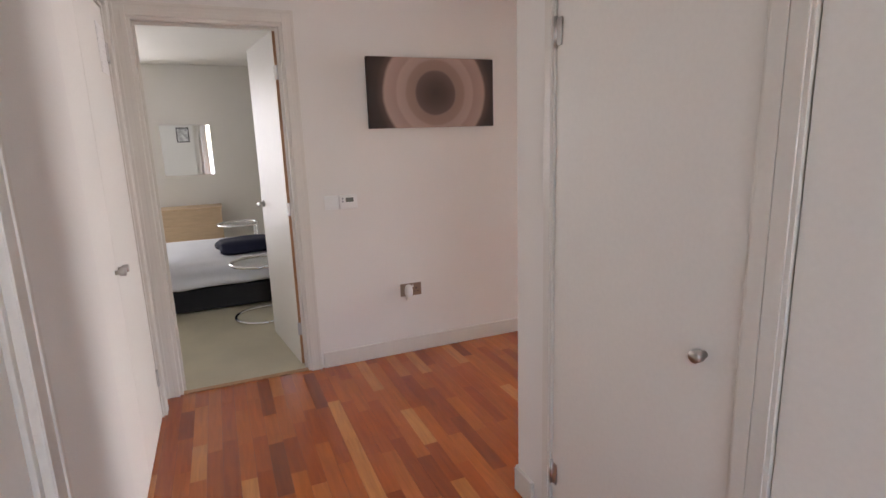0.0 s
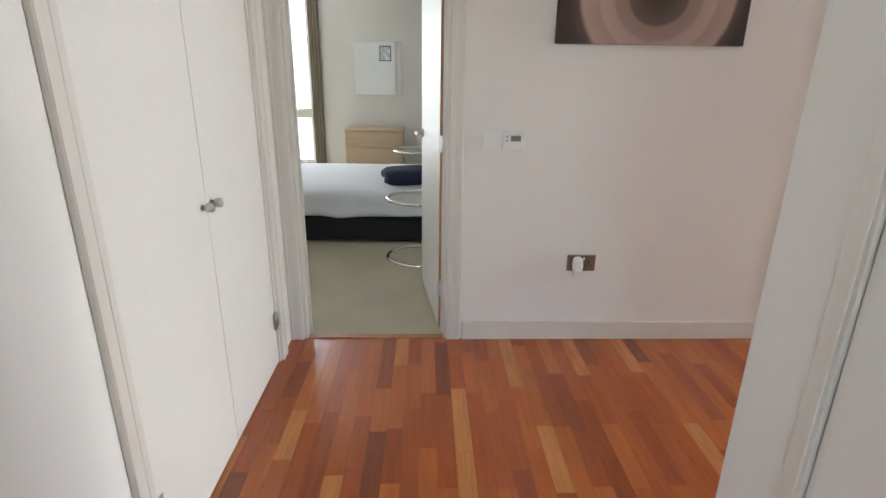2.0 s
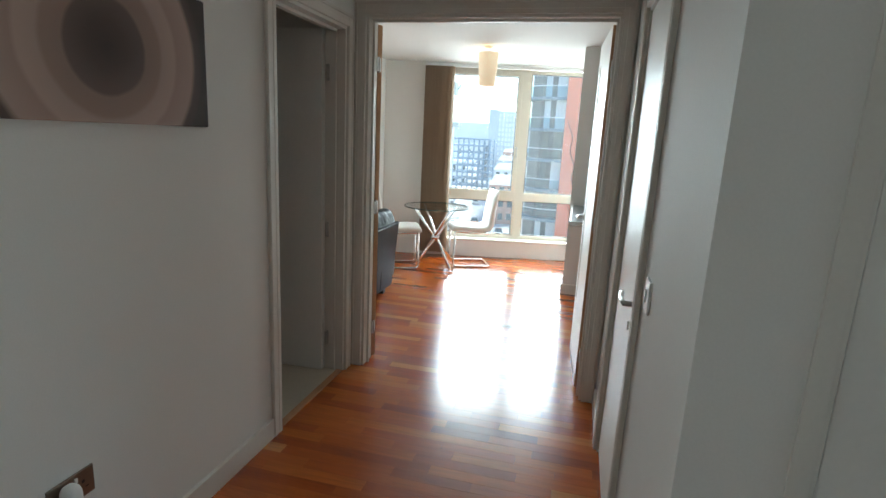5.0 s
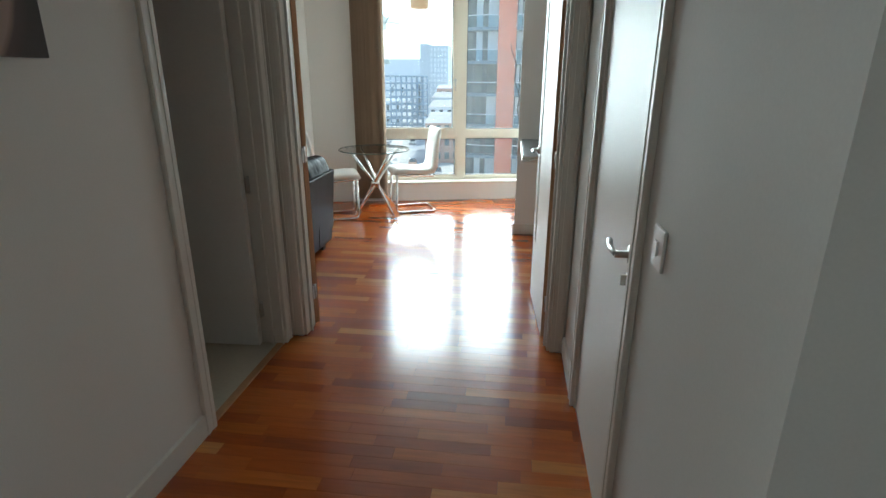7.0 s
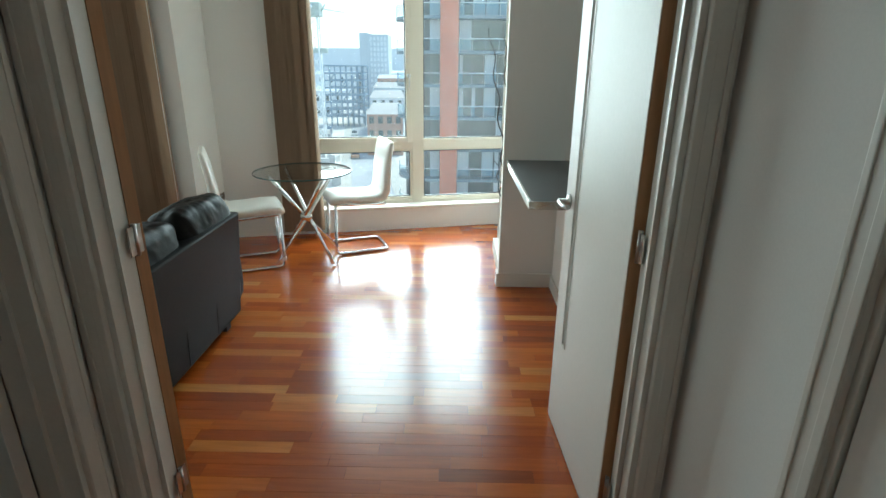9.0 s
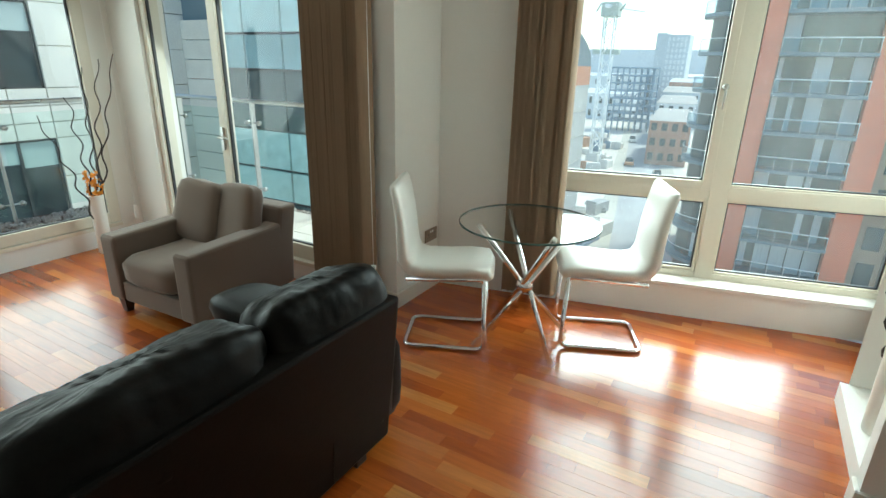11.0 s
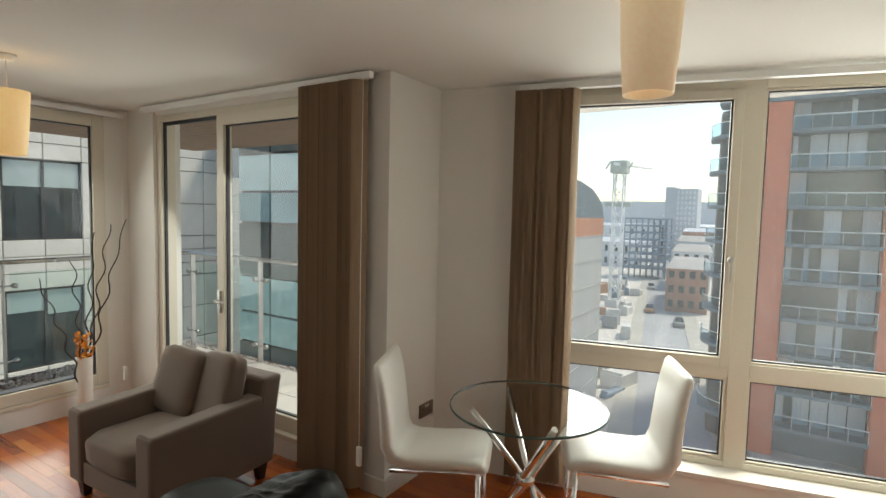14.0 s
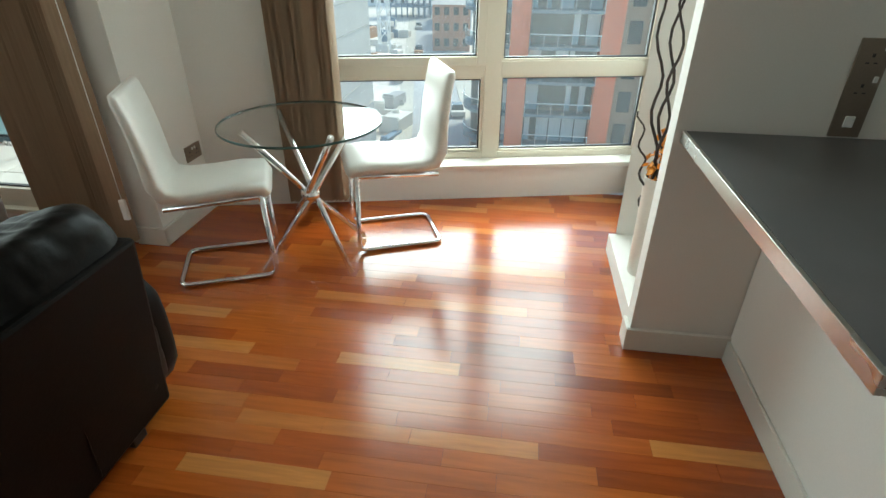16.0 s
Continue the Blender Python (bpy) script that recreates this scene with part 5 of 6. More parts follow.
def balustrade():
    ob = thing("balustrade", pose(0, 0, 0), "glass balustrade with steel posts and handrail round the terrace", "balustrade")
    bm = bmesh.new()
    tube(bm, rounded([(-5.05, 3.0, 1.075), (-5.05, 7.72, 1.075), (-1.0, 7.72, 1.075)], 0.15, 6), 0.022, 12)
    part("handrail", bm, M_ALU, ob, "pale metal handrail")
    posts = [(-5.05, y, 0) for y in (3.25, 4.12, 5.03, 5.97, 6.9)] + [(x, 7.72, 1) for x in (-4.95, -3.76, -2.8, -1.85)]
    for x, y, k in posts:
        bm = bmesh.new()
        m = pose(x, y, 0, 0, 0, 0 if k else 90)
        box(bm, -0.007, 0.007, -0.028, 0.028, -0.03, 1.06, bevel=0.002, m=m)
        box(bm, -0.05, 0.05, -0.05, 0.05, -0.03, -0.012, m=m)
        po = part("post", bm, M_STEEL, ob)
        for z in (0.17, 0.86):
            bm = bmesh.new()
            tube(bm, [m @ Vector((-0.085, 0, z)), m @ Vector((0.085, 0, z))], 0.009, 8)
            for s_ in (-0.085, 0.085):
                lathe(bm, [(0.0, -0.02), (0.024, -0.018), (0.024, 0.018), (0.0, 0.02)], 12, m @ pose(s_, 0, z, 90, 0, 0))
            part("glass_clamp", bm, M_STEEL, po)
    runs = [(-5.05, a, b, 0) for a, b in ((3.3, 4.07), (4.17, 4.98), (5.08, 5.92), (6.02, 6.85), (6.95, 7.66))] + [(7.72, a, b, 1) for a, b in ((-4.89, -3.81), (-3.71, -2.85), (-2.75, -1.9), (-1.8, -1.1))]
    for c, a, b, k in runs:
        bm = bmesh.new()
        if k:
            box(bm, a, b, c - 0.005, c + 0.005, 0.08, 0.98)
        else:
            box(bm, c - 0.005, c + 0.005, a, b, 0.08, 0.98)
        part("glass_panel", bm, M_BALGLASS, ob, "clear greenish glass panel").visible_shadow = False
    return ob


balustrade()


# ---- city ----
def stone_building():
    """Office block with stone panels and paired windows, facing +x."""
    ob = thing("office_building", pose(-16.4, 0, -17), "pale stone-clad office building with dark windows", "building")
    bm = bmesh.new()
    box(bm, -10, -0.12, -14, 24, 0, 23.5)
    part("wall", bm, M_STONE, ob)
    rng = random.Random(8)
    panel = {}

    def panel_at(y0, y1, z0, z1):
        key = (round(y1 - y0, 2), round(z1 - z0, 2))
        if key not in panel:
            g = bmesh.new()
            box(g, -0.14, 0.0, 0.012, key[0] - 0.012, 0.012, key[1] - 0.012, bevel=0.008, seg=1)
            me = bpy.data.meshes.new("stone_panel")
            g.to_mesh(me)
            g.free()
            me.materials.append(M_STONE2)
            panel[key] = me
        o = new("stone_panel", panel[key])
        o.parent = ob
        o.location = (rng.uniform(-0.006, 0.006), y0, z0)

    period, ww = 2.87, 1.9
    for fl in range(-2, 4):
        head = 17 + 2.80 + 3.56 * fl
        sill = head - 2.2
        if head > 22:
            continue
        for k in range(-2, 7):
            y0 = 3.86 + period * k
            # pier panels
            for j in range(2):
                panel_at(y0 + ww, y0 + period, sill + 1.1 * j, sill + 1.1 * (j + 1))
            # spandrel courses
            for z0, z1 in ((head, head + 0.45), (head + 0.45, head + 0.90), (head + 0.90, head + 1.36)):
                panel_at(y0, y0 + 0.95, z0, z1)
                panel_at(y0 + 0.95, y0 + ww, z0, z1)
                panel_at(y0 + ww, y0 + period, z0, z1)
            if k > 2:
                for j in range(2):
                    panel_at(y0, y0 + 0.95, sill + 1.1 * j, sill + 1.1 * (j + 1))
                    panel_at(y0 + 0.95, y0 + ww, sill + 1.1 * j, sill + 1.1 * (j + 1))
                continue
            win = new("window")
            win.parent = ob
            bm = bmesh.new()
            for b in ((0, 0.06, 0, 2.2), (ww - 0.06, ww, 0, 2.2), (ww / 2 - 0.04, ww / 2 + 0.04, 0, 2.2), (0, ww, 0, 0.06), (0, ww, 2.14, 2.2)):
                box(bm, -0.14, -0.06, y0 + b[0], y0 + b[1], sill + b[2], sill + b[3])
            part("window_frame", bm, M_ANTHRACITE, win)
            bm = bmesh.new()
            box(bm, -0.115, -0.10, y0, y0 + ww, sill, head)
            part("pane", bm, M_DARKGLASS, win)
            for c in (0, 1):
                drop = rng.choice((0.35, 0.55, 0.62, 0.75))
                bm = bmesh.new()
                box(bm, -0.098, -0.092, y0 + 0.06 + c * 0.93, y0 + 0.91 + c * 0.93, head - drop, head - 0.06)
                part("roller_blind", bm, M_ROLLER, win)
    return ob


M_STONE2 = surface("stone_panel", (0.72, 0.69, 0.63), 0.8, vary=0.10, big=0.9, fine=22, bump=0.2, depth=0.004)
stone_building()


def glass_block():
    ob = thing("glass_building", pose(0, 0, -17), "blue-green glass curtain-walled building", "building")
    bm = bmesh.new()
    box(bm, -10.6, -5.9, 12.6, 15, 0, 22.8)
    part("core", bm, M_ANTHRACITE, ob)
    rng = random.Random(2)
    mats = [surface("curtain_glass_%s" % n, c, 0.08, vary=0.2, big=0.5, fine=4, bump=0) for n, c in (("pale", (0.46, 0.62, 0.62)), ("mid", (0.26, 0.40, 0.42)), ("dark", (0.06, 0.085, 0.09)))]
    for fl in range(4, 13):
        for k in range(4):
            for z, h, mt in ((0, 0.9, 0), (0.9, 1.3, 2), (2.2, 0.75, 1 if fl % 2 else 0)):
                bm = bmesh.new()
                x0 = -10.6 + 1.17 * k
                box(bm, x0 + 0.03, x0 + 1.14, 12.5, 12.6, fl * 2.95 - 15 + z + 0.03 - 1.4, fl * 2.95 - 15 + z + h - 0.03 - 1.4)
                part("pane", bm, mats[mt], ob)
    bm = bmesh.new()
    box(bm, -10.9, -5.7, 12.3, 15.2, 22.8, 23.4)
    part("parapet", bm, M_ANTHRACITE, ob)
    return ob


glass_block()

M_TERRA = surface("terracotta_cladding", (0.68, 0.175, 0.085), 0.75, vary=0.10, big=0.6, fine=12)
M_SLAB = surface("blue_grey_slab", (0.15, 0.20, 0.24), 0.6, vary=0.08, big=1, fine=20)
M_CURTW = surface("window_curtains", (0.54, 0.57, 0.60), 0.8, vary=0.15, big=2, fine=20, stretch=(8, 8, 0.3))
M_BALC = glass_material("balcony_glass", (0.58, 0.74, 0.82))
M_RAILW = surface("white_rail", (0.82, 0.83, 0.83), 0.4)


def apartment_tower():
    """Tower with terracotta piers and glazed balconies. Its face looks towards -y."""
    fh = 2.87
    ob = thing("apartment_tower", pose(0.8, 52.2, -17), "apartment tower with terracotta piers and glazed balconies", "building")
    top = 17 + 10.6
    bm = bmesh.new()
    box(bm, -1.3, 16, 1.6, 18, 0, top)
    part("core", bm, surface("tower_core", (0.11, 0.14, 0.17), 0.6, vary=0.1), ob)
    bm = bmesh.new()
    sec = []
    for z in (0, top):
        sec.append([(-4.9 + 0.0, 5.0, z), (-4.6, 2.9, z), (-3.6, 1.7, z), (-2.2, 1.3, z), (-1.2, 1.6, z), (-1.2, 18, z), (-4.9, 18, z)])
    loft(bm, sec, smooth=False)
    part("curved_corner", bm, M_ANTHRACITE, ob)
    for x0, x1 in ((-1.25, 0.38), (6.3, 8.0), (13.5, 15.2)):
        bm = bmesh.new()
        box(bm, x0, x1, 0.2, 2.0, 0, top, bevel=0.05)
        part("pier", bm, M_TERRA, ob, "terracotta clad pier")
    bm = bmesh.new()
    box(bm, 8.0, 13.5, 0.8, 2.0, 0, top + 2.5)
    part("brown_wall", bm, surface("brown_render", (0.30, 0.22, 0.16), 0.8, vary=0.1, big=0.5), ob)
    rng = random.Random(21)
    for fl in range(0, 9):
        z = 17 + 8.58 - 0.25 - fh * (fl)
        if z < 1.5:
            break
        b = new("balcony")
        b.parent = ob
        # straight balcony
        bm = bmesh.new()
        box(bm, 0.38, 6.3, -0.15, 1.6, z - 0.16, z + 0.10, bevel=0.02, seg=1)
        part("slab", bm, M_SLAB, b)
        bm = bmesh.new()
        box(bm, 0.45, 6.25, -0.10, -0.07, z + 0.12, z + 1.05)
        part("glass_front", bm, M_BALC, b).visible_shadow = False
        bm = bmesh.new()
        tube(bm, [(0.42, -0.085, z + 1.08), (6.28, -0.085, z + 1.08)], 0.045, 6)
        for k in range(6):
            tube(bm, [(0.45 + 1.16 * k, -0.085, z + 0.1), (0.45 + 1.16 * k, -0.085, z + 1.08)], 0.018, 5)
        part("rail", bm, M_RAILW, b)
        for k in range(5):
            x0 = 0.45 + 1.17 * k
            bm = bmesh.new()
            box(bm, x0, x0 + 1.1, 1.52, 1.6, z + 0.12, z + fh - 0.20)
            pick = rng.random()
            w = part("window", bm, M_CURTW if pick < 0.45 else M_DARKGLASS, b)
            bm = bmesh.new()
            box(bm, x0 + 1.08, x0 + 1.16, 1.45, 1.6, z + 0.1, z + fh - 0.16)
            part("mullion", bm, M_ANTHRACITE, w)
            if 0.2 < pick < 0.6:
                bm = bmesh.new()
                box(bm, x0 + 0.05, x0 + rng.uniform(0.3, 0.7), 1.47, 1.52, z + 0.12, z + fh - 0.25)
                part("curtain", bm, M_CURTW, w)
        # curved balcony at the corner
        arc = [(-1.25 - 1.0 * 0, -0.05), (-2.2, -0.12), (-3.4, 0.15), (-4.5, 0.95), (-5.2, 2.1), (-5.5, 3.6), (-5.5, 5.0)]
        arc = [(v.x, v.y) for v in rounded([(x, y, 0) for x, y in arc], 0.45, 3)]
        c = bpy.data.objects.new("balcony_corner", None)
        scene.collection.objects.link(c)
        c.parent = ob
        bm = bmesh.new()
        ring = arc + [(-1.25, 5.0)]
        loft(bm, [[(x, y, z - 0.16) for x, y in ring], [(x, y, z + 0.10) for x, y in ring]], smooth=False)
        part("slab", bm, M_SLAB, c)
        bm = bmesh.new()
        for (xa, ya), (xb, yb) in zip(arc, arc[1:]):
            g = [bm.verts.new(p) for p in ((xa, ya, z + 0.12), (xb, yb, z + 0.12), (xb, yb, z + 1.05), (xa, ya, z + 1.05))]
            bm.faces.new(g)
        bmesh.ops.solidify(bm, geom=bm.faces[:], thickness=0.02)
        part("glass_front", bm, M_BALC, c).visible_shadow = False
        bm = bmesh.new()
        tube(bm, [(x, y, z + 1.08) for x, y in arc], 0.03, 6)
        part("rail", bm, M_RAILW, c)
        for x0 in (-2.2, -3.3):
            bm = bmesh.new()
            box(bm, x0, x0 + 0.9, 1.05 if x0 > -3 else 1.45, 1.6 if x0 > -3 else 1.9, z + 0.12, z + fh - 0.2)
            part("window", bm, M_CURTW if rng.random() < 0.4 else M_DARKGLASS, c)
        for x0 in (8.5, 10.2, 12.0):
            bm = bmesh.new()
            box(bm, x0, x0 + 1.1, 0.7, 0.82, z + 0.4, z + 2.2)
            part("window", bm, M_DARKGLASS, ob)
    # parapet and set-back top storeys
    bm = bmesh.new()
    box(bm, -4.6, 8.2, -0.1, 2.2, top, top + 0.55, bevel=0.03)
    part("parapet", bm, M_SLAB, ob)
    bm = bmesh.new()
    box(bm, -3.0, 8.0, 2.4, 16, top, top + 6.0)
    part("penthouse", bm, surface("penthouse_wall", (0.45, 0.46, 0.47), 0.6, vary=0.2, big=1.5), ob)
    bm = bmesh.new()
    box(bm, -4.4, 8.0, 0.05, 0.08, top + 0.55, top + 1.6)
    part("glass_front", bm, M_BALC, ob).visible_shadow = False
    for k in range(7):
        bm = bmesh.new()
        box(bm, -2.8 + 1.5 * k, -1.6 + 1.5 * k, 2.3, 2.42, top + 0.7, top + 2.6)
        part("window", bm, M_DARKGLASS if k % 2 else M_CURTW, ob)
    return ob


apartment_tower()

M_CLAD = surface("metal_cladding", (0.58, 0.57, 0.55), 0.45, vary=0.07, big=0.4, fine=10, bump=0.05)


def clad_building():
    ob = thing("metal_clad_building", pose(-12.6, 0, -17), "grey metal-clad building with an orange band and dark curved roof", "building")
    bm = bmesh.new()
    box(bm, -14, -0.1, 16, 51.9, 0, 19.6)
    part("core", bm, surface("clad_core", (0.2, 0.2, 0.2), 0.7), ob)
    for k in range(24):
        bm = bmesh.new()
        box(bm, -5.2, -0.1, 15.86, 15.99, 5.0 + 0.61 * k, 5.59 + 0.61 * k, bevel=0.008, seg=1)
        part("stone_course", bm, M_STONE2, ob, "pale stone course of the end wall")
    z = 17 + 0.8 - 0.9
    while z > 1.0:
        bm = bmesh.new()
        box(bm, -14, 0.0, 16, 52.0, z - 2.12, z - 0.03, bevel=0.02, seg=1)
        box(bm, -14, 0.05, 16, 52.05, z - 0.06, z, seg=1)
        part("cladding_course", bm, M_CLAD, ob)
        z -= 2.15
    bm = bmesh.new()
    box(bm, -14, 0.02, 16, 52.0, 17 - 0.1, 17 + 1.4)
    part("orange_band", bm, surface("orange_band", (0.62, 0.25, 0.13), 0.6, vary=0.06), ob)
    sec = []
    for y_, h in ((16, 3.1), (40, 3.1), (45, 2.9), (48.5, 2.4), (50.6, 1.6), (51.6, 0.8), (52.0, 0.05)):
        sec.append([(-14, y_, 18.4), (0.0, y_, 18.4), (0.0, y_, 18.4 + h), (-14, y_, 18.4 + h)])
    bm = bmesh.new()
    loft(bm, sec, smooth=False)
    part("roof", bm, M_SLAB, ob, "dark curved roof edge")
    return ob


clad_building()


def lattice(bm, x, y, z0, z1, w, step, r):
    for sx in (-1, 1):
        for sy in (-1, 1):
            tube(bm, [(x + sx * w / 2, y + sy * w / 2, z0), (x + sx * w / 2, y + sy * w / 2, z1)], r, 5)
    z, k = z0, 0
    while z + step <= z1 + 0.01:
        s_ = 1 if k % 2 else -1
        for a, b in (((-1, -1), (1, -1)), ((1, 1), (-1, 1)), ((-1, -1), (-1, 1)), ((1, 1), (1, -1))):
            p, q = (a, b) if s_ > 0 else (b, a)
            tube(bm, [(x + p[0] * w / 2, y + p[1] * w / 2, z), (x + q[0] * w / 2, y + q[1] * w / 2, z + step)], r * 0.7, 4)
        z += step
        k += 1


crane = thing("tower_crane", pose(-26.5, 112, -17), "white lattice tower crane over a building site", "crane")
bm = bmesh.new()
lattice(bm, 0, 0, 0, 27, 1.9, 2.25, 0.15)
part("mast", bm, M_RAILW, crane)
bm = bmesh.new()
box(bm, -1.6, 1.6, -1.5, 1.5, 27, 29.5, bevel=0.2)
box(bm, -2.6, 2.4, -0.6, 0.6, 20.5, 21.4, bevel=0.1)
for k in range(5):
    tube(bm, [(-2.8 + 1.1 * k, 0, 28 + 0.2 * (k % 2)), (-2.0 + 1.1 * k, 0.3, 29.6 - 0.3 * (k % 3))], 0.18, 5)
part("slewing_head", bm, surface("crane_grey", (0.42, 0.46, 0.42), 0.6, vary=0.2), crane)
bm = bmesh.new()
tube(bm, [(0, -4, 28.6), (0, 30, 30.5)], 0.35, 6)
part("jib", bm, M_RAILW, crane)

# steel blue lightened in its colour for distance haze
M_BLUESTEEL = surface("blue_steel", (0.24, 0.31, 0.39), 0.6, vary=0.15)
fr = thing("steel_frame_building", pose(-33.0, 172, -17), "half-built steel frame of a new building", "building")
rng = random.Random(6)
for k in range(8):
    bm = bmesh.new()
    tube(bm, [(-6.5 + 1.75 * k, 0, 0), (-6.5 + 1.75 * k, 0, 18.2 - (k % 3) * 0.4)], 0.24, 5)
    tube(bm, [(-6.5 + 1.75 * k, 8, 0), (-6.5 + 1.75 * k, 8, 18.0)], 0.24, 5)
    part("column", bm, M_BLUESTEEL, fr)
for k in range(8):
    bm = bmesh.new()
    for y_ in (0, 8):
        tube(bm, [(-6.6, y_, 3 + 2.15 * k), (5.9, y_, 3 + 2.15 * k)], 0.26, 5)
    box(bm, -6.5, 5.8, 0.4, 7.6, 2.9 + 2.15 * k, 3.05 + 2.15 * k)
    part("beam", bm, M_BLUESTEEL, fr)
for k in range(10):
    bm = bmesh.new()
    x0, z0 = -6.5 + 1.75 * rng.randrange(6), 3 + 2.15 * rng.randrange(6)
    tube(bm, [(x0, -0.1, z0), (x0 + 1.75, -0.1, z0 + 2.15)], 0.2, 4)
    part("brace", bm, M_BLUESTEEL, fr)

# distance haze is painted into both of these bluish greys
M_HAZE1 = surface("far_haze_grey", (0.52, 0.55, 0.59), 0.8, vary=0.08, big=0.05, fine=1.0)
M_HAZE2 = surface("far_haze_pale", (0.68, 0.70, 0.72), 0.8, vary=0.08, big=0.05, fine=1.0)
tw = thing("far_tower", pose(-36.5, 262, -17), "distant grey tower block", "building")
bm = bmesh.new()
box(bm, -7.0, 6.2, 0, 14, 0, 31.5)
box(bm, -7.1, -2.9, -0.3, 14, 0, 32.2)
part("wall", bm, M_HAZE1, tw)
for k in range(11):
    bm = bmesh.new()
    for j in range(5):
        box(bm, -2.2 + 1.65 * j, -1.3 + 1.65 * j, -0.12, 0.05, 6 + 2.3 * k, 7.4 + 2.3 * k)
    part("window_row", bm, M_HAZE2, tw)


def block(x, y, w, d, h, mt, roof, label, turn=0.0, floors=3, wins=4):
    ob = thing("low_building", pose(x, y, -17, 0, 0, turn), label, "building")
    bm = bmesh.new()
    box(bm, -w / 2, w / 2, 0, d, 0, h)
    part("wall", bm, mt, ob)
    bm = bmesh.new()
    loft(bm, [[(-w / 2 - 0.2, -0.2, h), (w / 2 + 0.2, -0.2, h), (w / 2 + 0.2, d + 0.2, h), (-w / 2 - 0.2, d + 0.2, h)], [(-w / 2 + 0.5, d * 0.3, h + 1.2), (w / 2 - 0.5, d * 0.3, h + 1.2), (w / 2 - 0.5, d * 0.7, h + 1.2), (-w / 2 + 0.5, d * 0.7, h + 1.2)]], smooth=False)
    part("roof", bm, roof, ob)
    for f in range(floors):
        for k in range(wins):
            bm = bmesh.new()
            x0 = -w / 2 + w * (k + 0.5) / wins
            box(bm, x0 - 0.5, x0 + 0.5, -0.06, 0.05, 1.0 + (h / floors) * f, 1.0 + (h / floors) * f + h / floors * 0.5)
            part("window", bm, M_DARKGLASS, ob)
    return ob


M_BRICK = surface("red_brick", (0.40, 0.22, 0.16), 0.85, vary=0.15, big=0.5, fine=8)
M_ROOFG = surface("grey_roof", (0.36, 0.34, 0.32), 0.8, vary=0.15, big=0.3, fine=4)
block(-13.8, 116, 7.5, 26, 8.6, M_BRICK, M_ROOFG, "red brick building beside the road", 6, 3, 4)
# far blocks use the painted haze colours for walls and roofs
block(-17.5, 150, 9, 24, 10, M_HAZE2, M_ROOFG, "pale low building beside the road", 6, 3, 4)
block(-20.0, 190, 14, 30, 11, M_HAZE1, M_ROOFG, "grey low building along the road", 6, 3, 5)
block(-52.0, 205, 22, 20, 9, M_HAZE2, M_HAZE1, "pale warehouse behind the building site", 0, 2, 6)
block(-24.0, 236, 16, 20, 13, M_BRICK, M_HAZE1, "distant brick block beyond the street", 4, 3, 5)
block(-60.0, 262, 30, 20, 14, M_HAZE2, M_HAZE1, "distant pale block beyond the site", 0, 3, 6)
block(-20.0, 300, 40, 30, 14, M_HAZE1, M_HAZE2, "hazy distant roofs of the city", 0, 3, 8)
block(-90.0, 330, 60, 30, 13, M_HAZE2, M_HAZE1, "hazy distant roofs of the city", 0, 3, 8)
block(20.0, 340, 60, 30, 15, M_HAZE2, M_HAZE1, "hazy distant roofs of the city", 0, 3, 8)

# ground, road, site
M_GROUND = surface("city_ground", (0.54, 0.51, 0.46), 0.9, vary=0.2, big=0.08, fine=0.9)
bm = bmesh.new()
box(bm, -2500, 2500, -600, 4500, -17.6, -17.0)
structure("ground", bm, M_GROUND, "grey city ground", "ground")
bm = bmesh.new()
box(bm, -3.2, 3.2, -30, 330, -17.0, -16.96, m=pose(-6.0, 52, 0, 0, 0, 10.6))
structure("road", bm, surface("asphalt", (0.33, 0.335, 0.34), 0.8, vary=0.12, big=0.15, fine=2.0), "straight grey street far below", "road")
bm = bmesh.new()
box(bm, 3.2, 5.6, -30, 330, -17.0, -16.86, m=pose(-6.0, 52, 0, 0, 0, 10.6))
box(bm, -5.2, -3.2, -30, 330, -17.0, -16.86, m=pose(-6.0, 52, 0, 0, 0, 10.6))
structure("pavement", bm, surface("paving", (0.42, 0.40, 0.35), 0.9, vary=0.1, big=0.3, fine=3), "pale pavement beside the street", "pavement")
rng = random.Random(14)
SITE = [surface("site_white", (0.60, 0.58, 0.54), 0.7), surface("site_grey", (0.30, 0.30, 0.30), 0.7), surface("site_orange", (0.45, 0.24, 0.13), 0.7), surface("site_blue", (0.15, 0.22, 0.30), 0.7)]
for k in range(70):
    x, y = rng.uniform(-15.5, -10.8), rng.uniform(58, 150)
    x -= (y - 52) * 0.187
    x -= rng.uniform(0, 10) * (y > 75)
    bm = bmesh.new()
    w, d, h = rng.uniform(0.8, 2.6), rng.uniform(1.0, 4.5), rng.uniform(0.4, 2.4)
    box(bm, -w / 2, w / 2, -d / 2, d / 2, 0, h, bevel=0.04, seg=1)
    box(bm, -w / 2 + 0.1, w / 2 - 0.1, -d / 2 + 0.1, -d / 2 + 0.4, h, h + 0.3)
    ob = mesh_object("site_cabin", bm, SITE[rng.randrange(4) if rng.random() < 0.5 else 0])
    ob.matrix_world = pose(x, y, -17, 0, 0, rng.uniform(-20, 20))
    tagged(ob, "small cabin or stack of material on the building site", "site cabin", "building site clutter")


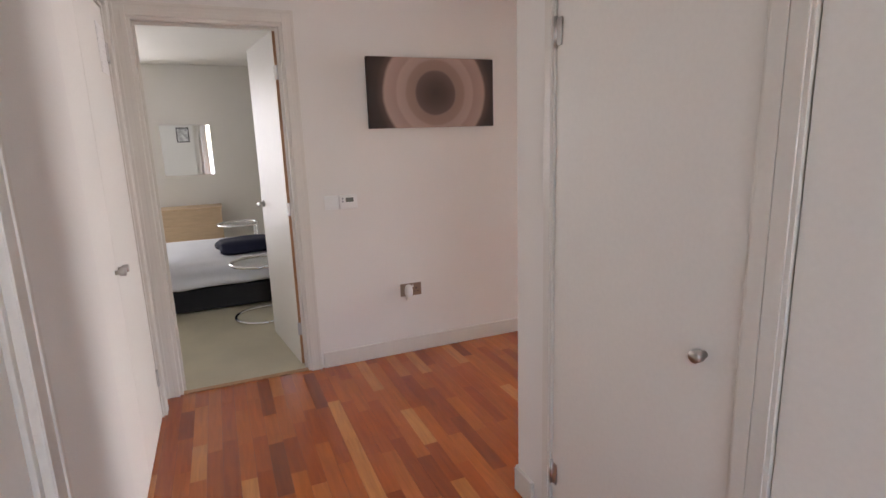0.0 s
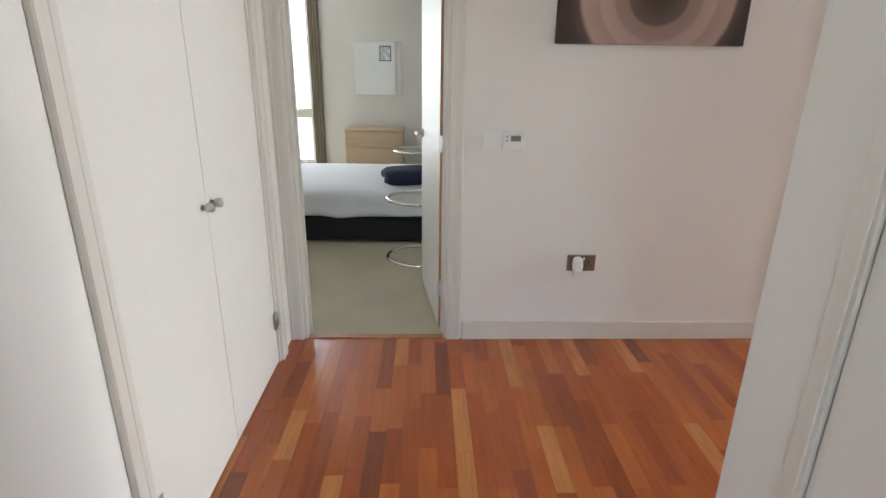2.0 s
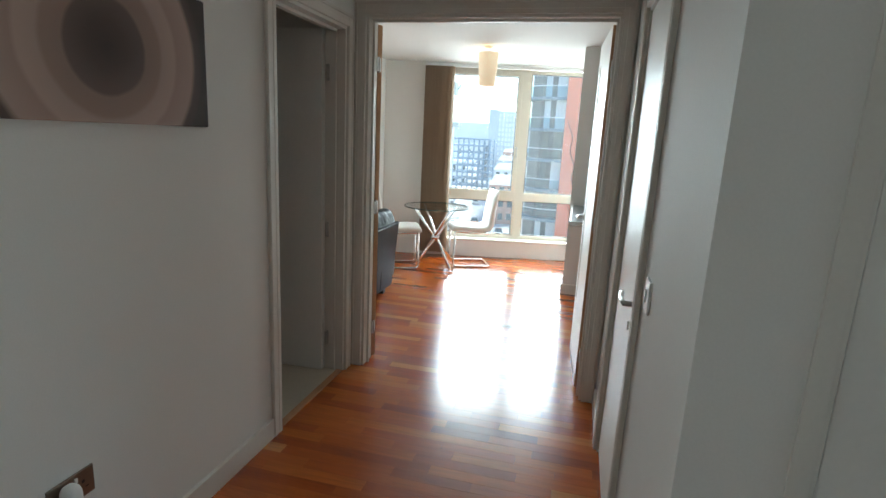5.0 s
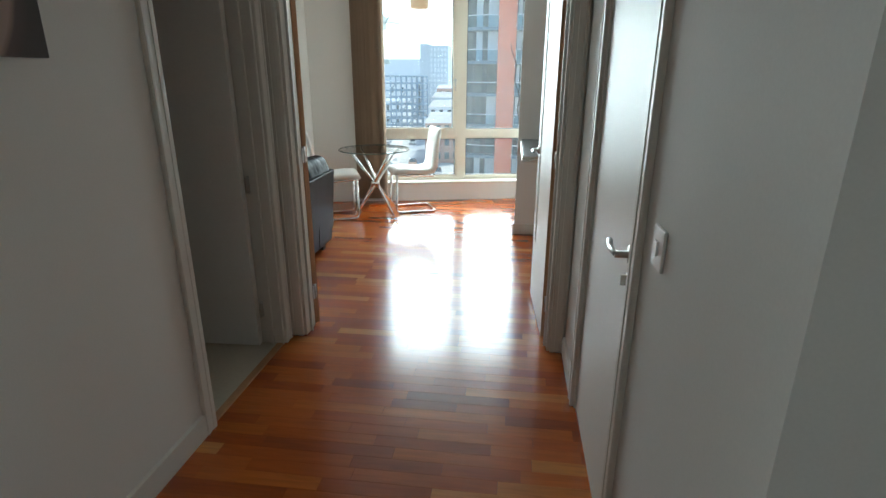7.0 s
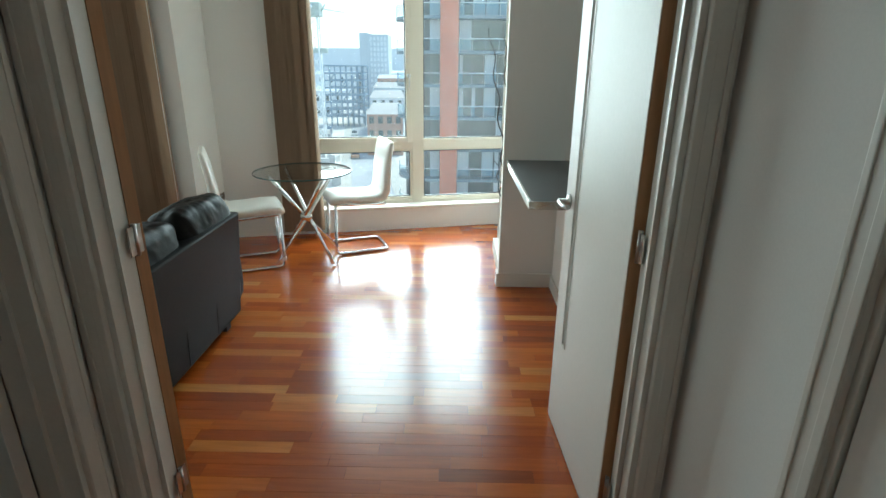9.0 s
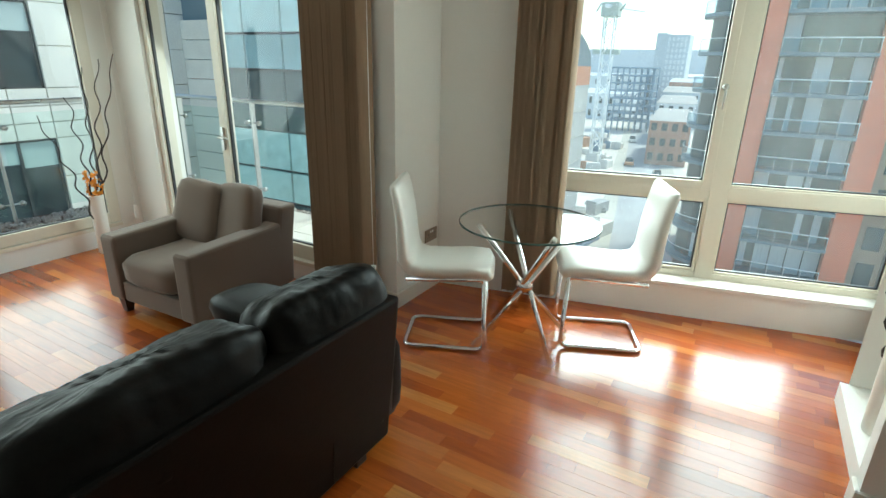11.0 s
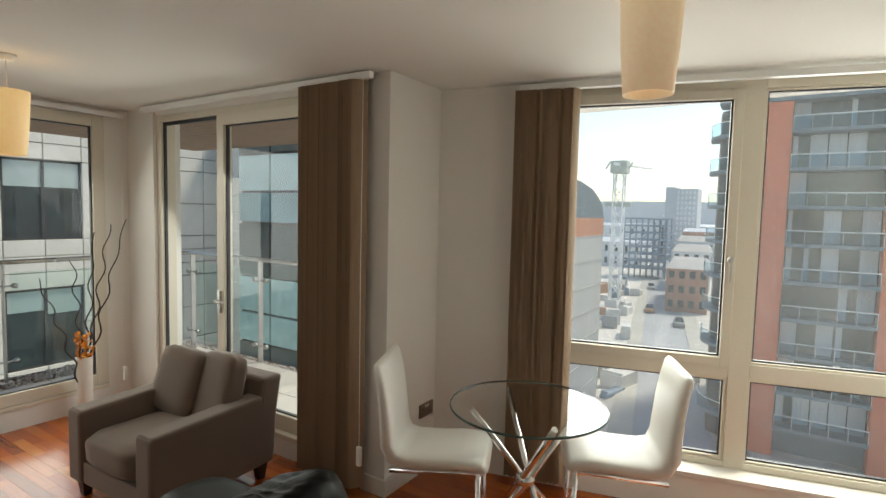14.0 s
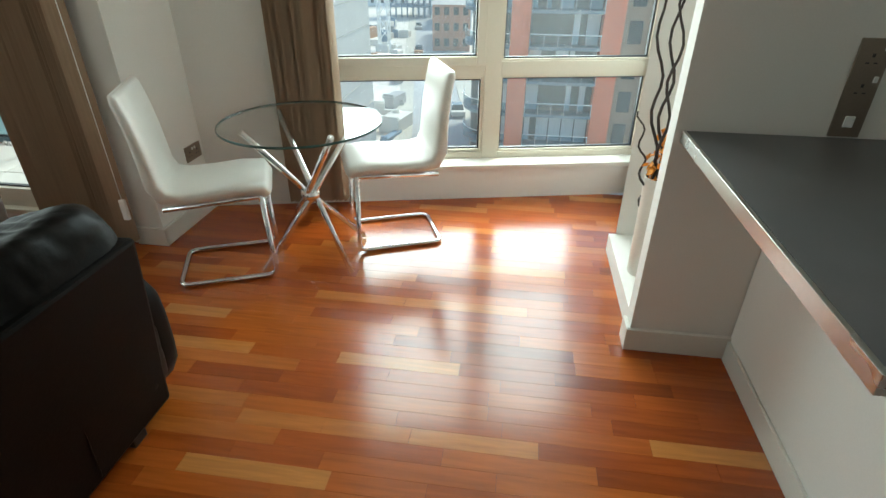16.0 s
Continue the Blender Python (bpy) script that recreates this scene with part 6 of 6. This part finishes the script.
def car(x, y, turn, mt):
    ob = thing("parked_car", pose(x, y, -16.95, 0, 0, turn), "small parked car on the street far below", "car", "parked cars")
    bm = bmesh.new()
    box(bm, -0.85, 0.85, -2.1, 2.1, 0.25, 0.85, bevel=0.15)
    part("body", bm, mt, ob)
    bm = bmesh.new()
    loft(bm, [[(-0.78, -1.4, 0.83), (0.78, -1.4, 0.83), (0.78, 1.1, 0.83), (-0.78, 1.1, 0.83)], [(-0.62, -0.9, 1.4), (0.62, -0.9, 1.4), (0.62, 0.6, 1.4), (-0.62, 0.6, 1.4)]], smooth=False)
    part("cabin", bm, M_DARKGLASS, ob)
    for sx in (-0.8, 0.8):
        for sy in (-1.3, 1.3):
            bm = bmesh.new()
            lathe(bm, [(0.0, -0.1), (0.3, -0.1), (0.3, 0.1), (0.0, 0.1)], 12, pose(sx, sy, 0.3, 0, 90, 0))
            part("wheel", bm, M_GASKET, ob)
    return ob


for k, (s_, t_) in enumerate(((2.4, 60), (2.4, 92), (-2.4, 104), (2.4, 128), (-2.4, 140))):
    p = pose(-6.0, 52, 0, 0, 0, 10.6) @ Vector((s_, t_ - 52 + 10, 0))
    car(p.x, p.y, 10.6, SITE[k % 4])
# flat box at the horizon, its colour stands in for haze
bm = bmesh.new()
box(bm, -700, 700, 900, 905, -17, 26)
structure("backdrop", bm, surface("haze", (0.62, 0.65, 0.70), 0.9, vary=0.03, big=0.01, fine=0.05), "flat backdrop painted in haze colour", "backdrop")


# ---- floor strips ----
LENGTHS = (0.30, 0.36, 0.42, 0.48, 0.55)
SW = 0.0675


def strip_mesh(length):
    g = 0.0004
    me = bpy.data.meshes.new("floor_strip")
    x0, x1, y0, y1, z0, z1 = g, length - g, g, SW - g, -0.004, 0.0
    v = [(x0, y0, z0), (x1, y0, z0), (x1, y1, z0), (x0, y1, z0), (x0, y0, z1), (x1, y0, z1), (x1, y1, z1), (x0, y1, z1)]
    f = [(4, 5, 6, 7), (0, 1, 5, 4), (1, 2, 6, 5), (2, 3, 7, 6), (3, 0, 4, 7)]
    me.from_pydata(v, [], f)
    me.materials.append(M_STRIP)
    return me


shared = [strip_mesh(n) for n in LENGTHS]
rng = random.Random(5)
rest_v, rest_f = [], []
made = 0
y = 0.10
while y < 7.45:
    if y < 3.60:
        spans = [(0.0, 1.58)] if y > 1.56 else [(0.0, 4.8)]
    elif y < 3.92:
        spans = [(0.05, 1.52)] if y < 3.74 else [(-0.7, 2.75)]
    elif y < 6.40:
        spans = [(-3.73, 2.75)]
    else:
        spans = [(-1.06, 1.66)]
    for a, b in spans:
        x = a - rng.uniform(0, 0.3) if a < -0.5 else a - rng.uniform(0, 0.28)
        while x < b:
            k = rng.randrange(len(LENGTHS))
            length = LENGTHS[k]
            x0, x1 = max(x, a), min(x + length, b)
            whole = x0 == x and x1 == x + length
            near = (0.2 < x0 < 1.6 and 0.75 < y < 3.3) or (-0.1 < x0 < 1.0 and 3.9 < y < 5.9)
            if whole and near and made < 300:
                ob = new("floor_strip", shared[k])
                ob.location = (x, y, 0)
                ob.parent = FLOOR
                made += 1
            elif x1 - x0 > 0.01:
                n = len(rest_v)
                p0, p1, q0, q1 = x0 + 0.0004, x1 - 0.0004, y + 0.0004, y + SW - 0.0004
                rest_v += [(p0, q0, -0.004), (p1, q0, -0.004), (p1, q1, -0.004), (p0, q1, -0.004), (p0, q0, 0), (p1, q0, 0), (p1, q1, 0), (p0, q1, 0)]
                rest_f += [(n + 4, n + 5, n + 6, n + 7), (n, n + 1, n + 5, n + 4), (n + 1, n + 2, n + 6, n + 5), (n + 2, n + 3, n + 7, n + 6), (n + 3, n, n + 4, n + 7)]
            x += length
    y += SW
me = bpy.data.meshes.new("floor_strips")
me.from_pydata(rest_v, [], rest_f)
me.materials.append(M_STRIPS)
ob = new("floor_strips", me)
ob.parent = FLOOR
tagged(ob, "cherry parquet strips", kind="stuff")
